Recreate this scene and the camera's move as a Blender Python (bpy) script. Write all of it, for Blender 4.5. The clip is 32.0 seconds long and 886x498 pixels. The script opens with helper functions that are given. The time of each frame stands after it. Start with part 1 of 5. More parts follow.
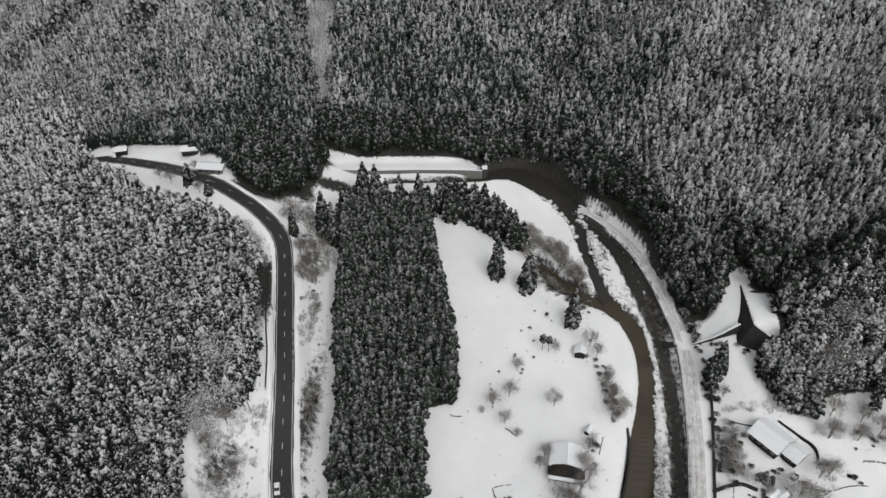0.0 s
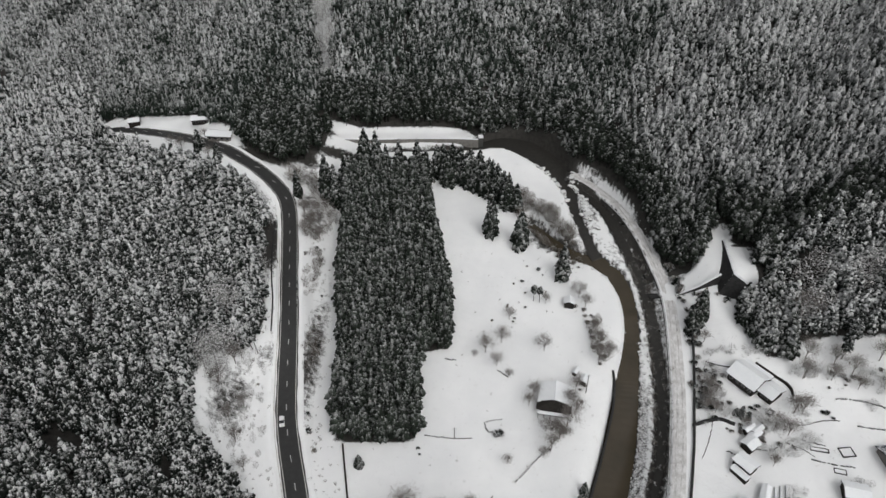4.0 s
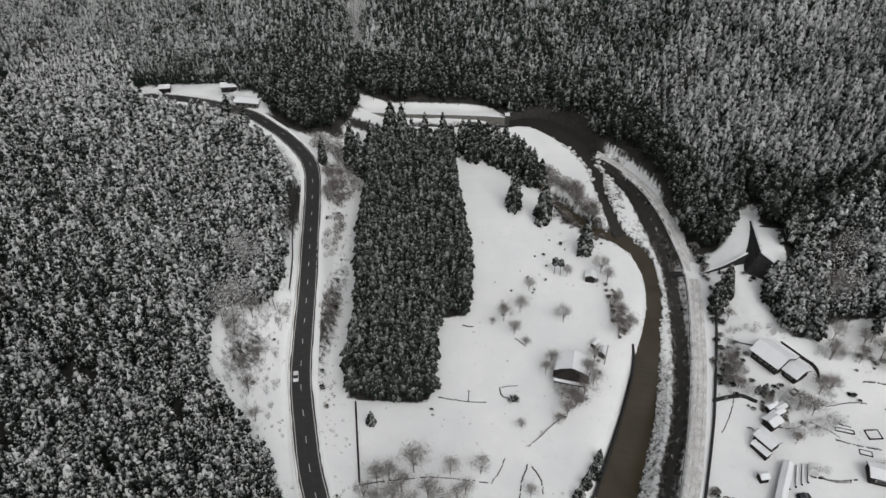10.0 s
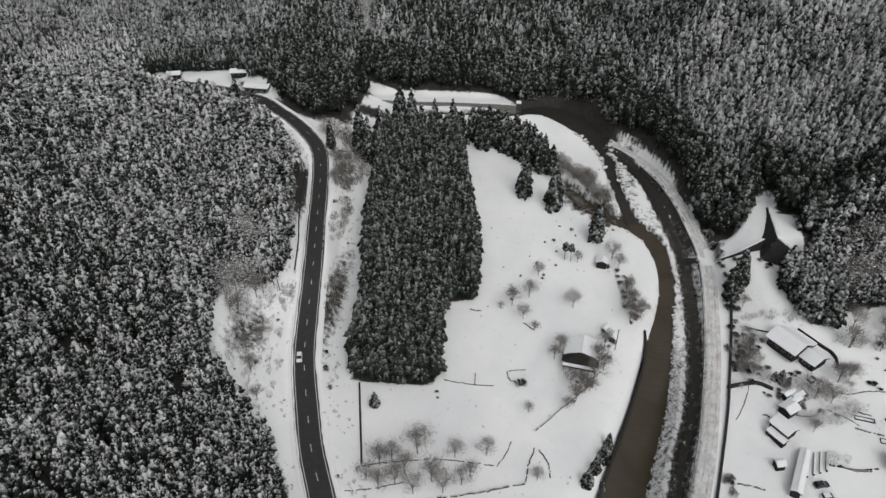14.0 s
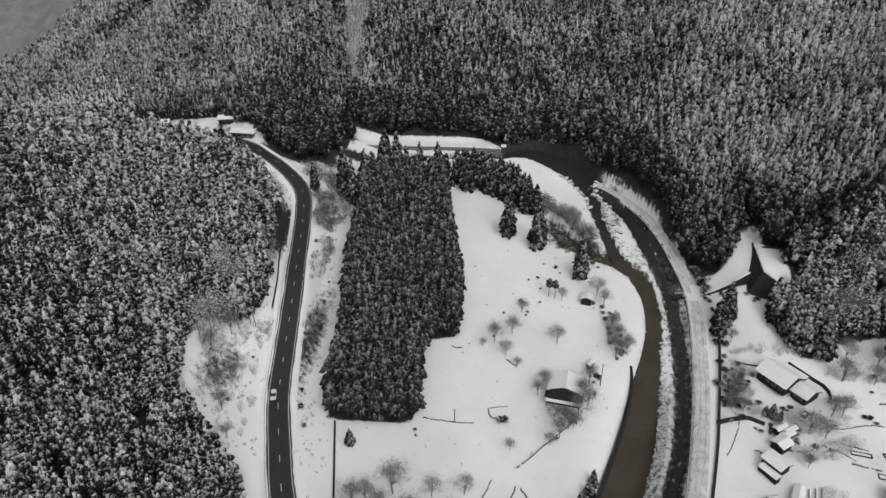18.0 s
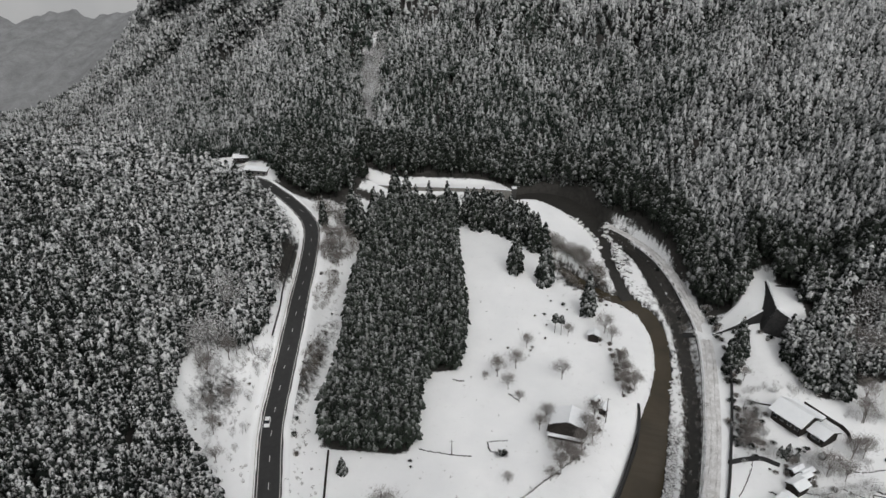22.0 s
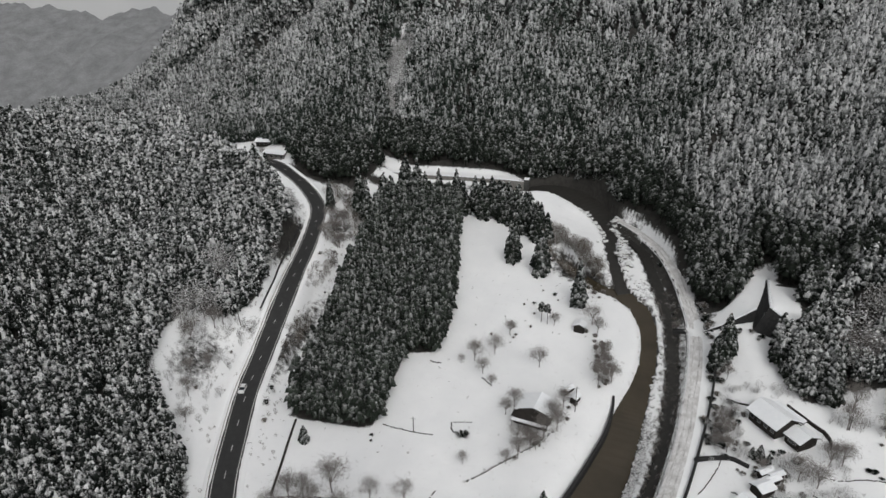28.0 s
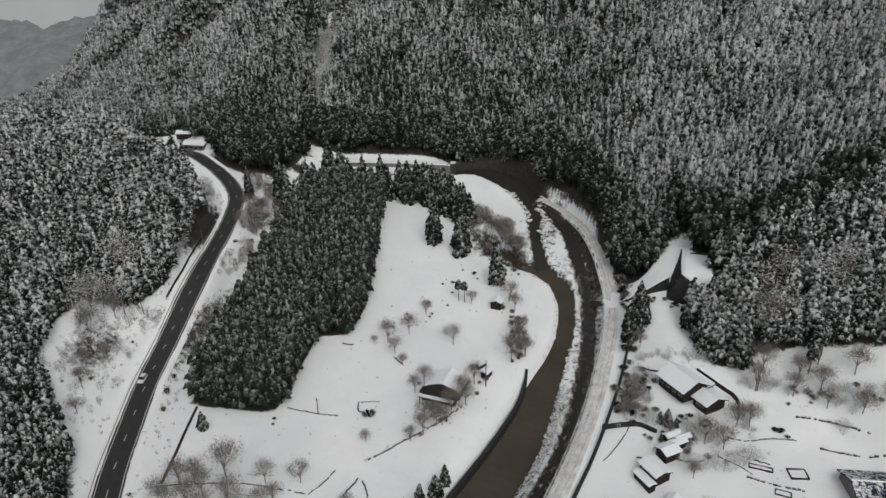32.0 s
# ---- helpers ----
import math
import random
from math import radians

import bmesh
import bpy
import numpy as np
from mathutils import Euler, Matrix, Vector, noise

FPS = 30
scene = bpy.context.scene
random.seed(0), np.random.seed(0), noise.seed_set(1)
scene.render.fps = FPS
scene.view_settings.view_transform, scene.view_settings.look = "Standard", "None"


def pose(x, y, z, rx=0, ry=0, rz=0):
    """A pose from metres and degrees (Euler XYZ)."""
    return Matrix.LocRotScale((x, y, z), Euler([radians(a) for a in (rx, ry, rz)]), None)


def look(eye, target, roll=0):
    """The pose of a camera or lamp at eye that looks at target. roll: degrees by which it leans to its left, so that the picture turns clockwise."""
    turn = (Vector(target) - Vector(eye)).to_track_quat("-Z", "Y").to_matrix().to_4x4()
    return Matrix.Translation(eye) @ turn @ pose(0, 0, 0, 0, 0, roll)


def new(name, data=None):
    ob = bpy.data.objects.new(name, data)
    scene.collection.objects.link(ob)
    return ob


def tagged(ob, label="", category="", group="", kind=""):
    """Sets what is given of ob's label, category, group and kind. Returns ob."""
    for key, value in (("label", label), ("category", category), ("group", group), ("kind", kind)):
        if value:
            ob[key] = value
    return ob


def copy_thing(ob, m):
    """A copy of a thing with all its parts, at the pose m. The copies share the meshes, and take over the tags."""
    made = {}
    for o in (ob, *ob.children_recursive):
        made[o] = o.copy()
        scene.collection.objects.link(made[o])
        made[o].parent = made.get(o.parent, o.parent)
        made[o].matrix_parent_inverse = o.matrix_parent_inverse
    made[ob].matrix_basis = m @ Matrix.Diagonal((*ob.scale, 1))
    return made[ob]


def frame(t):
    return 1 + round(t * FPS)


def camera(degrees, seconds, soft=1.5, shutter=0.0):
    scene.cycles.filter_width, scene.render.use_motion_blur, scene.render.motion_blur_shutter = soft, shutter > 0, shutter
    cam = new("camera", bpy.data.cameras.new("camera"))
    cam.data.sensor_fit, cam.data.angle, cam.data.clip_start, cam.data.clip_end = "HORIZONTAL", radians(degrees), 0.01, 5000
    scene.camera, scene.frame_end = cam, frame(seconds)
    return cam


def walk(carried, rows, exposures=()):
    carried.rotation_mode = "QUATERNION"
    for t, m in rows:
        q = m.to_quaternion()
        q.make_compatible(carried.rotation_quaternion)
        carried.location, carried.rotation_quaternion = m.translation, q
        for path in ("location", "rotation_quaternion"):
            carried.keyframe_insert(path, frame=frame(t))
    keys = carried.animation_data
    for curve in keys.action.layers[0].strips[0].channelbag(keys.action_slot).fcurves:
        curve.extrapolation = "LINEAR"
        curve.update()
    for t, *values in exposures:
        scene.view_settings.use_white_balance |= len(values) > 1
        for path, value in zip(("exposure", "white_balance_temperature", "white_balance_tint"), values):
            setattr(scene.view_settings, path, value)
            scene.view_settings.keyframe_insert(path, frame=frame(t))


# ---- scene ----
cam = camera(66.0, 32.0)
ROWS = [
    (0.0, 0.00, -0.00, 188.39, 52.81, -0.10, 0.08),
    (0.5, 0.88, -2.25, 191.22, 52.17, -0.00, 0.23),
    (1.0, 0.92, -6.24, 189.88, 52.43, 0.06, 0.25),
    (1.5, 1.27, -10.17, 188.38, 52.61, 0.04, 0.27),
    (2.0, 1.31, -13.42, 186.99, 52.75, 0.04, 0.30),
    (2.5, 1.79, -16.38, 185.52, 52.95, 0.12, 0.39),
    (3.0, 2.34, -18.73, 184.13, 53.08, 0.11, 0.52),
    (3.5, 2.73, -20.86, 182.60, 53.23, 0.15, 0.53),
    (4.0, 3.73, -22.81, 181.47, 53.27, 0.23, 0.42),
    (4.5, 4.34, -24.16, 180.21, 53.33, 0.24, 0.21),
    (6.5, 4.86, -27.00, 174.98, 53.79, -0.02, 1.18),
    (7.0, 4.68, -27.70, 173.97, 53.79, -0.16, 1.66),
    (7.5, 4.86, -28.48, 172.59, 53.91, -0.15, 1.83),
    (8.0, 4.61, -29.45, 171.18, 53.99, -0.18, 1.68),
    (8.5, 4.71, -30.05, 170.02, 54.06, -0.26, 1.97),
    (9.0, 4.42, -30.47, 169.06, 54.09, -0.41, 2.51),
    (9.5, 4.45, -30.85, 168.14, 54.13, -0.46, 2.97),
    (10.0, 4.50, -31.05, 167.13, 54.14, -0.56, 3.32),
    (10.5, 4.81, -31.35, 165.86, 54.27, -0.47, 3.42),
    (11.0, 4.76, -31.63, 164.45, 54.41, -0.36, 2.79),
    (11.5, 4.96, -31.88, 163.29, 54.45, -0.21, 2.35),
    (12.0, 4.93, -32.21, 161.83, 54.57, -0.15, 2.23),
    (12.5, 4.80, -32.45, 160.43, 54.66, -0.05, 2.09),
    (13.0, 5.07, -32.69, 159.10, 54.77, -0.06, 2.23),
    (13.5, 5.72, -32.71, 157.87, 54.83, -0.30, 4.16),
    (14.0, 6.69, -32.87, 156.71, 54.91, -0.38, 4.56),
    (14.5, 7.63, -32.94, 155.69, 54.91, -0.31, 4.72),
    (16.5, 11.85, -33.72, 150.69, 55.55, -0.16, 5.33),
    (17.0, 12.85, -33.92, 149.32, 55.70, -0.08, 5.26),
    (17.5, 13.62, -34.07, 147.98, 57.76, -0.10, 5.20),
    (18.0, 14.61, -35.01, 146.15, 60.37, 0.09, 4.50),
    (18.5, 15.30, -35.77, 144.23, 62.98, 0.11, 4.49),
    (19.0, 16.51, -36.59, 142.11, 65.07, 0.17, 4.58),
    (19.5, 17.83, -36.82, 140.75, 65.28, 0.22, 4.67),
    (20.0, 18.97, -37.27, 139.27, 65.45, 0.31, 4.78),
    (20.5, 19.35, -37.30, 137.54, 65.61, -0.03, 6.46),
    (21.0, 19.87, -37.33, 136.20, 65.71, -0.18, 6.85),
    (21.5, 21.33, -37.58, 135.18, 65.81, -0.08, 6.98),
    (22.0, 21.97, -37.73, 133.99, 65.94, 0.09, 6.74),
    (22.5, 22.25, -38.16, 132.60, 66.08, 0.15, 6.03),
    (23.0, 23.38, -38.91, 131.21, 66.11, 0.00, 6.63),
    (23.5, 24.38, -39.37, 130.59, 66.16, 0.01, 6.52),
    (24.0, 24.42, -39.59, 129.93, 66.21, -0.08, 7.63),
    (24.5, 25.70, -39.23, 129.04, 66.25, -0.44, 9.86),
    (25.0, 27.99, -39.45, 128.93, 66.23, -0.39, 9.93),
    (25.5, 31.15, -39.28, 129.02, 66.19, -0.32, 10.71),
    (27.5, 47.60, -37.49, 128.65, 66.18, 0.17, 12.72),
    (28.0, 52.60, -36.66, 127.97, 66.24, 0.29, 13.34),
    (28.5, 57.45, -35.34, 127.29, 66.28, 0.28, 13.75),
    (29.0, 61.77, -34.25, 126.48, 66.32, 0.48, 13.87),
    (29.5, 65.48, -33.35, 124.30, 66.53, 0.74, 12.67),
    (30.0, 68.01, -32.84, 122.30, 66.64, 0.79, 12.38),
    (30.5, 70.16, -32.45, 120.68, 66.65, 0.82, 12.54),
    (31.0, 71.46, -32.10, 118.87, 66.75, 0.88, 12.37),
    (31.5, 71.92, -31.71, 117.37, 66.85, 1.03, 11.22),
    (32.0, 72.66, -31.60, 116.19, 66.88, 1.24, 10.42),
]
walk(cam, [(t, pose(x, y, z, rx, ry, rz)) for t, x, y, z, rx, ry, rz in ROWS], [(0, -0.3), (4.5, -0.34), (9, -0.44), (17, -0.45), (20, -0.38), (25, -0.36), (29, -0.44), (32, -0.55)])

# ---- world, sun, exposure ----
world = bpy.data.worlds.new("overcast_sky")
scene.world = world
world.use_nodes = True
wt = world.node_tree
sky = wt.nodes.new("ShaderNodeTexSky")
sky.sky_type, sky.sun_disc = "NISHITA", False
sky.sun_elevation, sky.sun_rotation = radians(48), radians(150)
sky.dust_density = 4.0
grey = wt.nodes.new("ShaderNodeHueSaturation")
grey.inputs["Saturation"].default_value = 0.12
wt.links.new(sky.outputs["Color"], grey.inputs["Color"])
wt.links.new(grey.outputs["Color"], wt.nodes["Background"].inputs["Color"])
wt.nodes["Background"].inputs["Strength"].default_value = 0.158
sun_data = bpy.data.lights.new("sun", "SUN")
sun_data.energy, sun_data.angle, sun_data.color = 0.5, radians(60), (1.0, 0.985, 0.96)
sun = new("sun", sun_data)
sun.matrix_world = look((60, -200, 400), (20, 160, 0))
scene.view_settings.exposure = -0.42


# ---- terrain shape ----
def sstep(a, b, v):
    q = np.clip((v - a) / (b - a), 0.0, 1.0)
    return q * q * (3 - 2 * q)


def floor_z(x, y):
    """Valley floor before anything is cut into it."""
    z = 0.00105 * np.clip(y - 150.0, 0, 112.0) ** 2 + 0.33 * np.clip(y - 262.0, 0, 24)
    rise = 0.36 * np.maximum(0, -42.0 - x) * sstep(20, 115, y)
    z = z + np.minimum(rise, 14.0 + 6 * sstep(185, 250, y)) - 0.28 * np.clip(-98.0 - x, 0, 110) * sstep(205, 240, y)
    # beyond the western side valley the land drops away
    z = z - 0.26 * np.clip(y - 400.0, 0, 900) * sstep(-225, -330, x + 0.10 * (y - 330))
    return z + 0.30 * np.clip(x - 90.0, 0, 16) * sstep(215, 190, y) * sstep(118, 160, y)


def hills_z(x, y):
    """Height of the forested slopes above the floor."""
    foot = np.interp(y, [40, 75, 100, 120, 160, 210], [-38, -50, -60, -66, -68, -70])
    west = np.maximum(0, foot - x)
    brow = sstep(160, 200, y)
    west = (0.72 * west / (1 + west / 420.0) * (1 - brow) + (27 * (1 - np.exp(-west / 17.0)) + 0.05 * west) * brow) * sstep(234, 210, y) * (1 - 0.42 * np.exp(-((y - 96) / 16.0) ** 2))
    # mountain along the far bank and its eastern shoulder
    edge = np.maximum(0.0, 0.82 * (x - 64.0) + 0.57 * (y - 258.0))
    side = 0.66 * edge / (1 + edge / 480.0)
    back = np.maximum(0, y - 289.0 - 0.14 * np.maximum(0, -60 - x) - 0.35 * np.maximum(0, -110 - x))
    rear = 0.74 * back / (1 + back / 620.0)
    far = np.where(x > 64, side, np.where(x < 20, rear, side + (rear - side) * sstep(64, 20, x)))
    # spurs and gullies down the mountain
    run = -0.57 * (x - 64.0) + 0.82 * (y - 258.0) - 0.6 * np.minimum(0, x - 20.0)
    far = far + sstep(6, 60, far) * (9.0 * np.sin(run / 19.0 + 0.8 * np.sin(far / 22.0)) + 3.8 * np.sin(run / 8.3 + 1.1 + far / 30.0))
    for gx0, gx1, gy0, gy1 in ((14, 62, 285, 350), (-62, -80, 300, 380), (92, 150, 262, 330), (-20, -10, 300, 380)):
        q = np.clip((y - gy0) / (gy1 - gy0), 0, 1.6)
        far = far - 13.0 * sstep(0.02, 0.3, q) * np.exp(-((x - gx0 - (gx1 - gx0) * q) / 10.0) ** 2)
    far = far * (1 - 0.97 * sstep(-225, -400, x + 0.10 * (y - 330)))
    # wooded knoll behind the farmhouse
    knoll = 0.55 * np.maximum(0, 0.9 * (x - 135.0) + 0.3 * (y - 160.0))
    return np.maximum(np.maximum(west, far), knoll)


def base_z(x, y):
    return floor_z(x, y) + hills_z(x, y)


ROAD = [(-22, -115), (-11, -45), (-12, 5), (-19, 40), (-26.5, 58), (-33, 74), (-38.9, 88), (-42.8, 100), (-48.7, 120), (-52.3, 140), (-56, 163.5), (-60.3, 189), (-63.6, 210),
        (-66.2, 225), (-69.3, 235.5), (-75, 242.5), (-83, 248.4), (-92.7, 252.9), (-101.9, 258.2), (-111, 264), (-120, 269.6), (-131.8, 275.8), (-144.2, 281.8), (-157.3, 289), (-170.5, 298), (-187.3, 309.7), (-208.3, 323.2)]
RIVER = [(6, -115), (8, -65), (14, -20), (26, 20), (33, 47), (39.5, 64), (46.4, 82), (52.2, 97.5), (58.7, 114.7), (64.7, 134.5), (68.3, 147), (71, 156), (74.6, 171), (76.2, 187),
         (73.8, 201), (67.5, 214), (64.5, 228), (62, 243), (60.5, 257), (55, 270.5), (45, 281), (31, 286.5), (14, 281.5), (-8, 280.5), (-30, 279), (-46, 275)]
RIVER_W = [13, 13, 13, 12.4, 12, 11.6, 11.2, 10.8, 10.2, 8.8, 7.4, 6.2, 5.4, 6.0, 7, 5.0, 4.4, 4.6, 7.5, 12, 14.5, 11, 4, 2.4, 2.2, 2]
BRANCH = [(73.5, 202), (66.5, 209.5), (58.5, 213.5), (51.5, 219.5), (46, 227), (41, 234.5)]
SIDE = [(30, 20), (42, 47), (54.5, 64), (61.3, 83), (66, 98), (71, 111), (77.2, 135), (81, 157.5), (83.2, 176), (84, 192), (82.5, 208), (79.6, 224), (76, 240), (70, 250.5), (63, 258.5)]
LANE = [(46, 20), (53, 40), (61, 64), (66.8, 82), (72.1, 97), (78.6, 119.5), (83.8, 140), (87.4, 157), (89.9, 171), (91.8, 188), (91, 203), (88.5, 222), (82.8, 240), (73.6, 253.5), (62.5, 263.5)]


def smooth_line(pts, n=6):
    """Catmull-Rom through pts, n steps a span."""
    p = np.array(pts, float)
    e = np.vstack([2 * p[0] - p[1], p, 2 * p[-1] - p[-2]])
    out = []
    for i in range(1, len(e) - 2):
        for k in range(n):
            t = k / n
            a, b, c, d = e[i - 1], e[i], e[i + 1], e[i + 2]
            out.append(0.5 * (2 * b + (c - a) * t + (2 * a - 5 * b + 4 * c - d) * t * t + (3 * b - a - 3 * c + d) * t ** 3))
    out.append(p[-1])
    return np.array(out)


def near_line(x, y, line, values=()):
    """Distance of the places to a polyline, and the values along it at the nearest place."""
    shape = np.shape(x)
    px, py = np.ravel(x).astype(float), np.ravel(y).astype(float)
    best = np.full(px.shape, 1e9)
    side = np.zeros(px.shape)
    got = [np.zeros(px.shape) for _ in values]
    for i in range(len(line) - 1):
        ax, ay = line[i]
        dx, dy = line[i + 1] - line[i]
        t = np.clip(((px - ax) * dx + (py - ay) * dy) / (dx * dx + dy * dy), 0, 1)
        d = np.hypot(px - ax - t * dx, py - ay - t * dy)
        m = d < best
        best[m] = d[m]
        side[m] = np.sign(dx * (py[m] - ay) - dy * (px[m] - ax))
        for g, v in zip(got, values):
            g[m] = v[i] + (v[i + 1] - v[i]) * t[m]
    return best.reshape(shape), side.reshape(shape), [g.reshape(shape) for g in got]


def eased(v, n):
    for _ in range(n):
        v = np.concatenate([v[:1], (v[:-2] + v[1:-1] + v[2:]) / 3, v[-1:]])
    return v


road_line = smooth_line(ROAD)
road_z = eased(base_z(road_line[:, 0], road_line[:, 1]), 20) + 0.35
river_line = smooth_line(RIVER)
river_w = smooth_line([(w, 0) for w in RIVER_W])[:, 0]
river_z = eased(floor_z(river_line[:, 0], river_line[:, 1]), 12) - 2.3
branch_line = smooth_line(BRANCH)
branch_z = eased(np.minimum(floor_z(branch_line[:, 0], branch_line[:, 1]), 6.0), 8) - 2.3
branch_z[0] = branch_z[1] = np.interp(201, river_line[:, 1], river_z)
branch_z = eased(branch_z, 6)
side_line = smooth_line(SIDE)
side_z = eased(floor_z(side_line[:, 0], side_line[:, 1]), 12) - 2.0
lane_line = smooth_line(LANE) + np.array([0.4, 0.0])
lane_z = eased(floor_z(lane_line[:, 0], lane_line[:, 1]), 12) + 0.4
ramp_line = smooth_line([(92, 189), (101, 192), (108, 196.5), (112.5, 203.5), (117, 211.5)])
ramp_z = np.interp(np.arange(len(ramp_line)), [0, 6, 12, 18, 24], [2.6, 5.6, 9.4, 12.4, 14.4])
LANE_HALF = 2.1
ROAD_HALF = 3.9


def lumps(x, y):
    return (np.sin(x * 0.31 + 1.7 * np.sin(y * 0.13)) * np.sin(y * 0.27 + 1.3 * np.sin(x * 0.17))) * 0.16 + 0.07 * np.sin(x * 0.9 + y * 0.4) * np.sin(y * 0.8 - x * 0.3)


def ground_z(x, y):
    z = base_z(x, y) + lumps(x, y) + 0.05 * hills_z(x, y) * np.sin(x * 0.055 + 0.8) * np.sin(y * 0.048)
    d, side, (v, w) = near_line(x, y, river_line, (river_z, river_w / 2))
    cut = sstep(w + 1.3, w - 0.8, d) * (y < 293)
    z = z * (1 - cut) + (v - 1.2) * cut
    db, sb, (vb,) = near_line(x, y, branch_line, (branch_z,))
    cut = sstep(5.0, 3.0, db)
    z = z * (1 - cut) + np.minimum(z, vb - 1.0) * cut
    # gravel bar between the river and the lane
    dl, sl, (vl,) = near_line(x, y, lane_line, (lane_z,))
    ds, ss, (vs,) = near_line(x, y, side_line, (side_z,))
    between = (side < 0) * (sl > 0) * (dl > LANE_HALF) * (d > w) * (y < 256)
    k = between * sstep(LANE_HALF, LANE_HALF + 1.5, dl) * sstep(w - 0.3, w + 1.3, d)
    z = z * (1 - k) + np.minimum(z, vs + 0.55 + 0.5 * lumps(x * 2.2, y * 2.2)) * k
    ditch = sstep(3.6, 1.5, ds) * sstep(LANE_HALF + 0.2, LANE_HALF + 1.6, dl)
    z = z * (1 - ditch) + (vs - 0.7) * ditch
    m = sstep(LANE_HALF + 1.6, LANE_HALF + 0.5, dl) * (y < 266)
    z = z * (1 - m) + vl * m
    # ramp from the bridge up to the walled terrace
    d, side, (v,) = near_line(x, y, ramp_line, (ramp_z,))
    m = sstep(5.2, 3.2, d)
    z = z * (1 - m) + v * m
    along = (y - 184.0) / 25.0
    m = sstep(114.4, 115.8, x - 3.0 * np.clip(along, 0, 1.2)) * sstep(-0.9, 0.9, (y - 187.0) + 0.75 * (x - 115.4)) * sstep(143, 136, x) * sstep(214, 207, y)
    z = z * (1 - m) + (13.9 + 0.03 * (y - 190) - 0.5 * np.maximum(0, x - 115.5) * sstep(191, 182, y)) * m
    # raised snowfield behind the weir wall
    m = sstep(283.6, 284.6, y) * sstep(294, 289, y) * sstep(-64, -60, x) * sstep(20.5, 19, x)
    z = z * (1 - m) + 22.0 * m
    d, side, (v,) = near_line(x, y, road_line, (road_z,))
    m = sstep(ROAD_HALF + 5.5, ROAD_HALF + 0.8, d)
    z = z * (1 - m) + (v - 0.06) * m
    return z


# ---- fall of the valley: outlines are drawn on a level survey plan, then set on the falling ground ----
PLAN_EYE = np.array([7.0, -31.0, 163.0])


def fall(x, y):
    """How far the true ground lies above the level plan."""
    z = sum(np.interp(y + k, [-150, 60, 105, 122, 140, 153, 170, 190, 222, 238, 256, 300, 420], [-14, -7.5, -4.5, -3.2, -1.4, 0.9, 1.6, 4.4, 6.4, 6.6, 4.0, 4.4, 6.0]) for k in (-12, -9, -6, -3, 0, 3, 6, 9, 12)) / 9
    z = z + 3.6 * np.exp(-((x - 116) / 22.0) ** 2 - ((y - 186) / 22.0) ** 2)
    z = z + 4.5 * np.exp(-((x + 66) / 14.0) ** 2 - ((y - 168) / 26.0) ** 2)
    # the river bed falls faster than the banks
    bed = np.interp(y, [20, 64, 97, 115, 135, 156, 171], [29, 43, 55.5, 62, 68, 73, 76])
    z = z - np.interp(y, [60, 90, 116, 130, 143, 160, 178], [11, 10.5, 8.5, 6.0, 3.8, 2.4, 0]) * np.exp(-((x - bed) / 9.0) ** 2)
    return z + 11.0 * sstep(-120, -200, x) * sstep(260, 340, y)


def settled(p):
    """Places of the plan on the true ground."""
    p = np.asarray(p, float)
    share = fall(p[:, 0], p[:, 1]) / np.maximum(PLAN_EYE[2] - p[:, 2], 70.0)
    return p + share[:, None] * (PLAN_EYE - p)


# ---- materials ----
def material(name):
    m = bpy.data.materials.new(name)
    m.use_nodes = True
    nt = m.node_tree
    return m, nt, nt.nodes["Principled BSDF"]


def noise_node(nt, scale, detail=4.0, rough=0.6, coords=None):
    n = nt.nodes.new("ShaderNodeTexNoise")
    n.inputs["Scale"].default_value, n.inputs["Detail"].default_value, n.inputs["Roughness"].default_value = scale, detail, rough
    if coords is not None:
        nt.links.new(coords, n.inputs["Vector"])
    return n.outputs["Fac"]


def ramp_node(nt, fac, stops):
    n = nt.nodes.new("ShaderNodeValToRGB")
    while len(n.color_ramp.elements) < len(stops):
        n.color_ramp.elements.new(0.5)
    for e, (p, c) in zip(n.color_ramp.elements, stops):
        e.position, e.color = p, (*c, 1.0)
    nt.links.new(fac, n.inputs["Fac"])
    return n.outputs["Color"]


def math_node(nt, op, a, b=None, clamp=False):
    n = nt.nodes.new("ShaderNodeMath")
    n.operation, n.use_clamp = op, clamp
    for k, v in enumerate((a, b)):
        if v is None:
            continue
        if isinstance(v, (int, float)):
            n.inputs[k].default_value = v
        else:
            nt.links.new(v, n.inputs[k])
    return n.outputs[0]


def mix_node(nt, fac, a, b):
    n = nt.nodes.new("ShaderNodeMix")
    n.data_type = "RGBA"
    for k, v in ((0, fac), (6, a), (7, b)):
        if isinstance(v, (int, float)):
            n.inputs[k].default_value = v
        elif isinstance(v, tuple):
            n.inputs[k].default_value = (*v, 1.0)
        else:
            nt.links.new(v, n.inputs[k])
    return n.outputs[2]


def place(nt):
    return nt.nodes.new("ShaderNodeNewGeometry").outputs["Position"]


def bump_node(nt, height, strength, distance):
    n = nt.nodes.new("ShaderNodeBump")
    n.inputs["Strength"].default_value, n.inputs["Distance"].default_value = strength, distance
    nt.links.new(height, n.inputs["Height"])
    return n.outputs["Normal"]


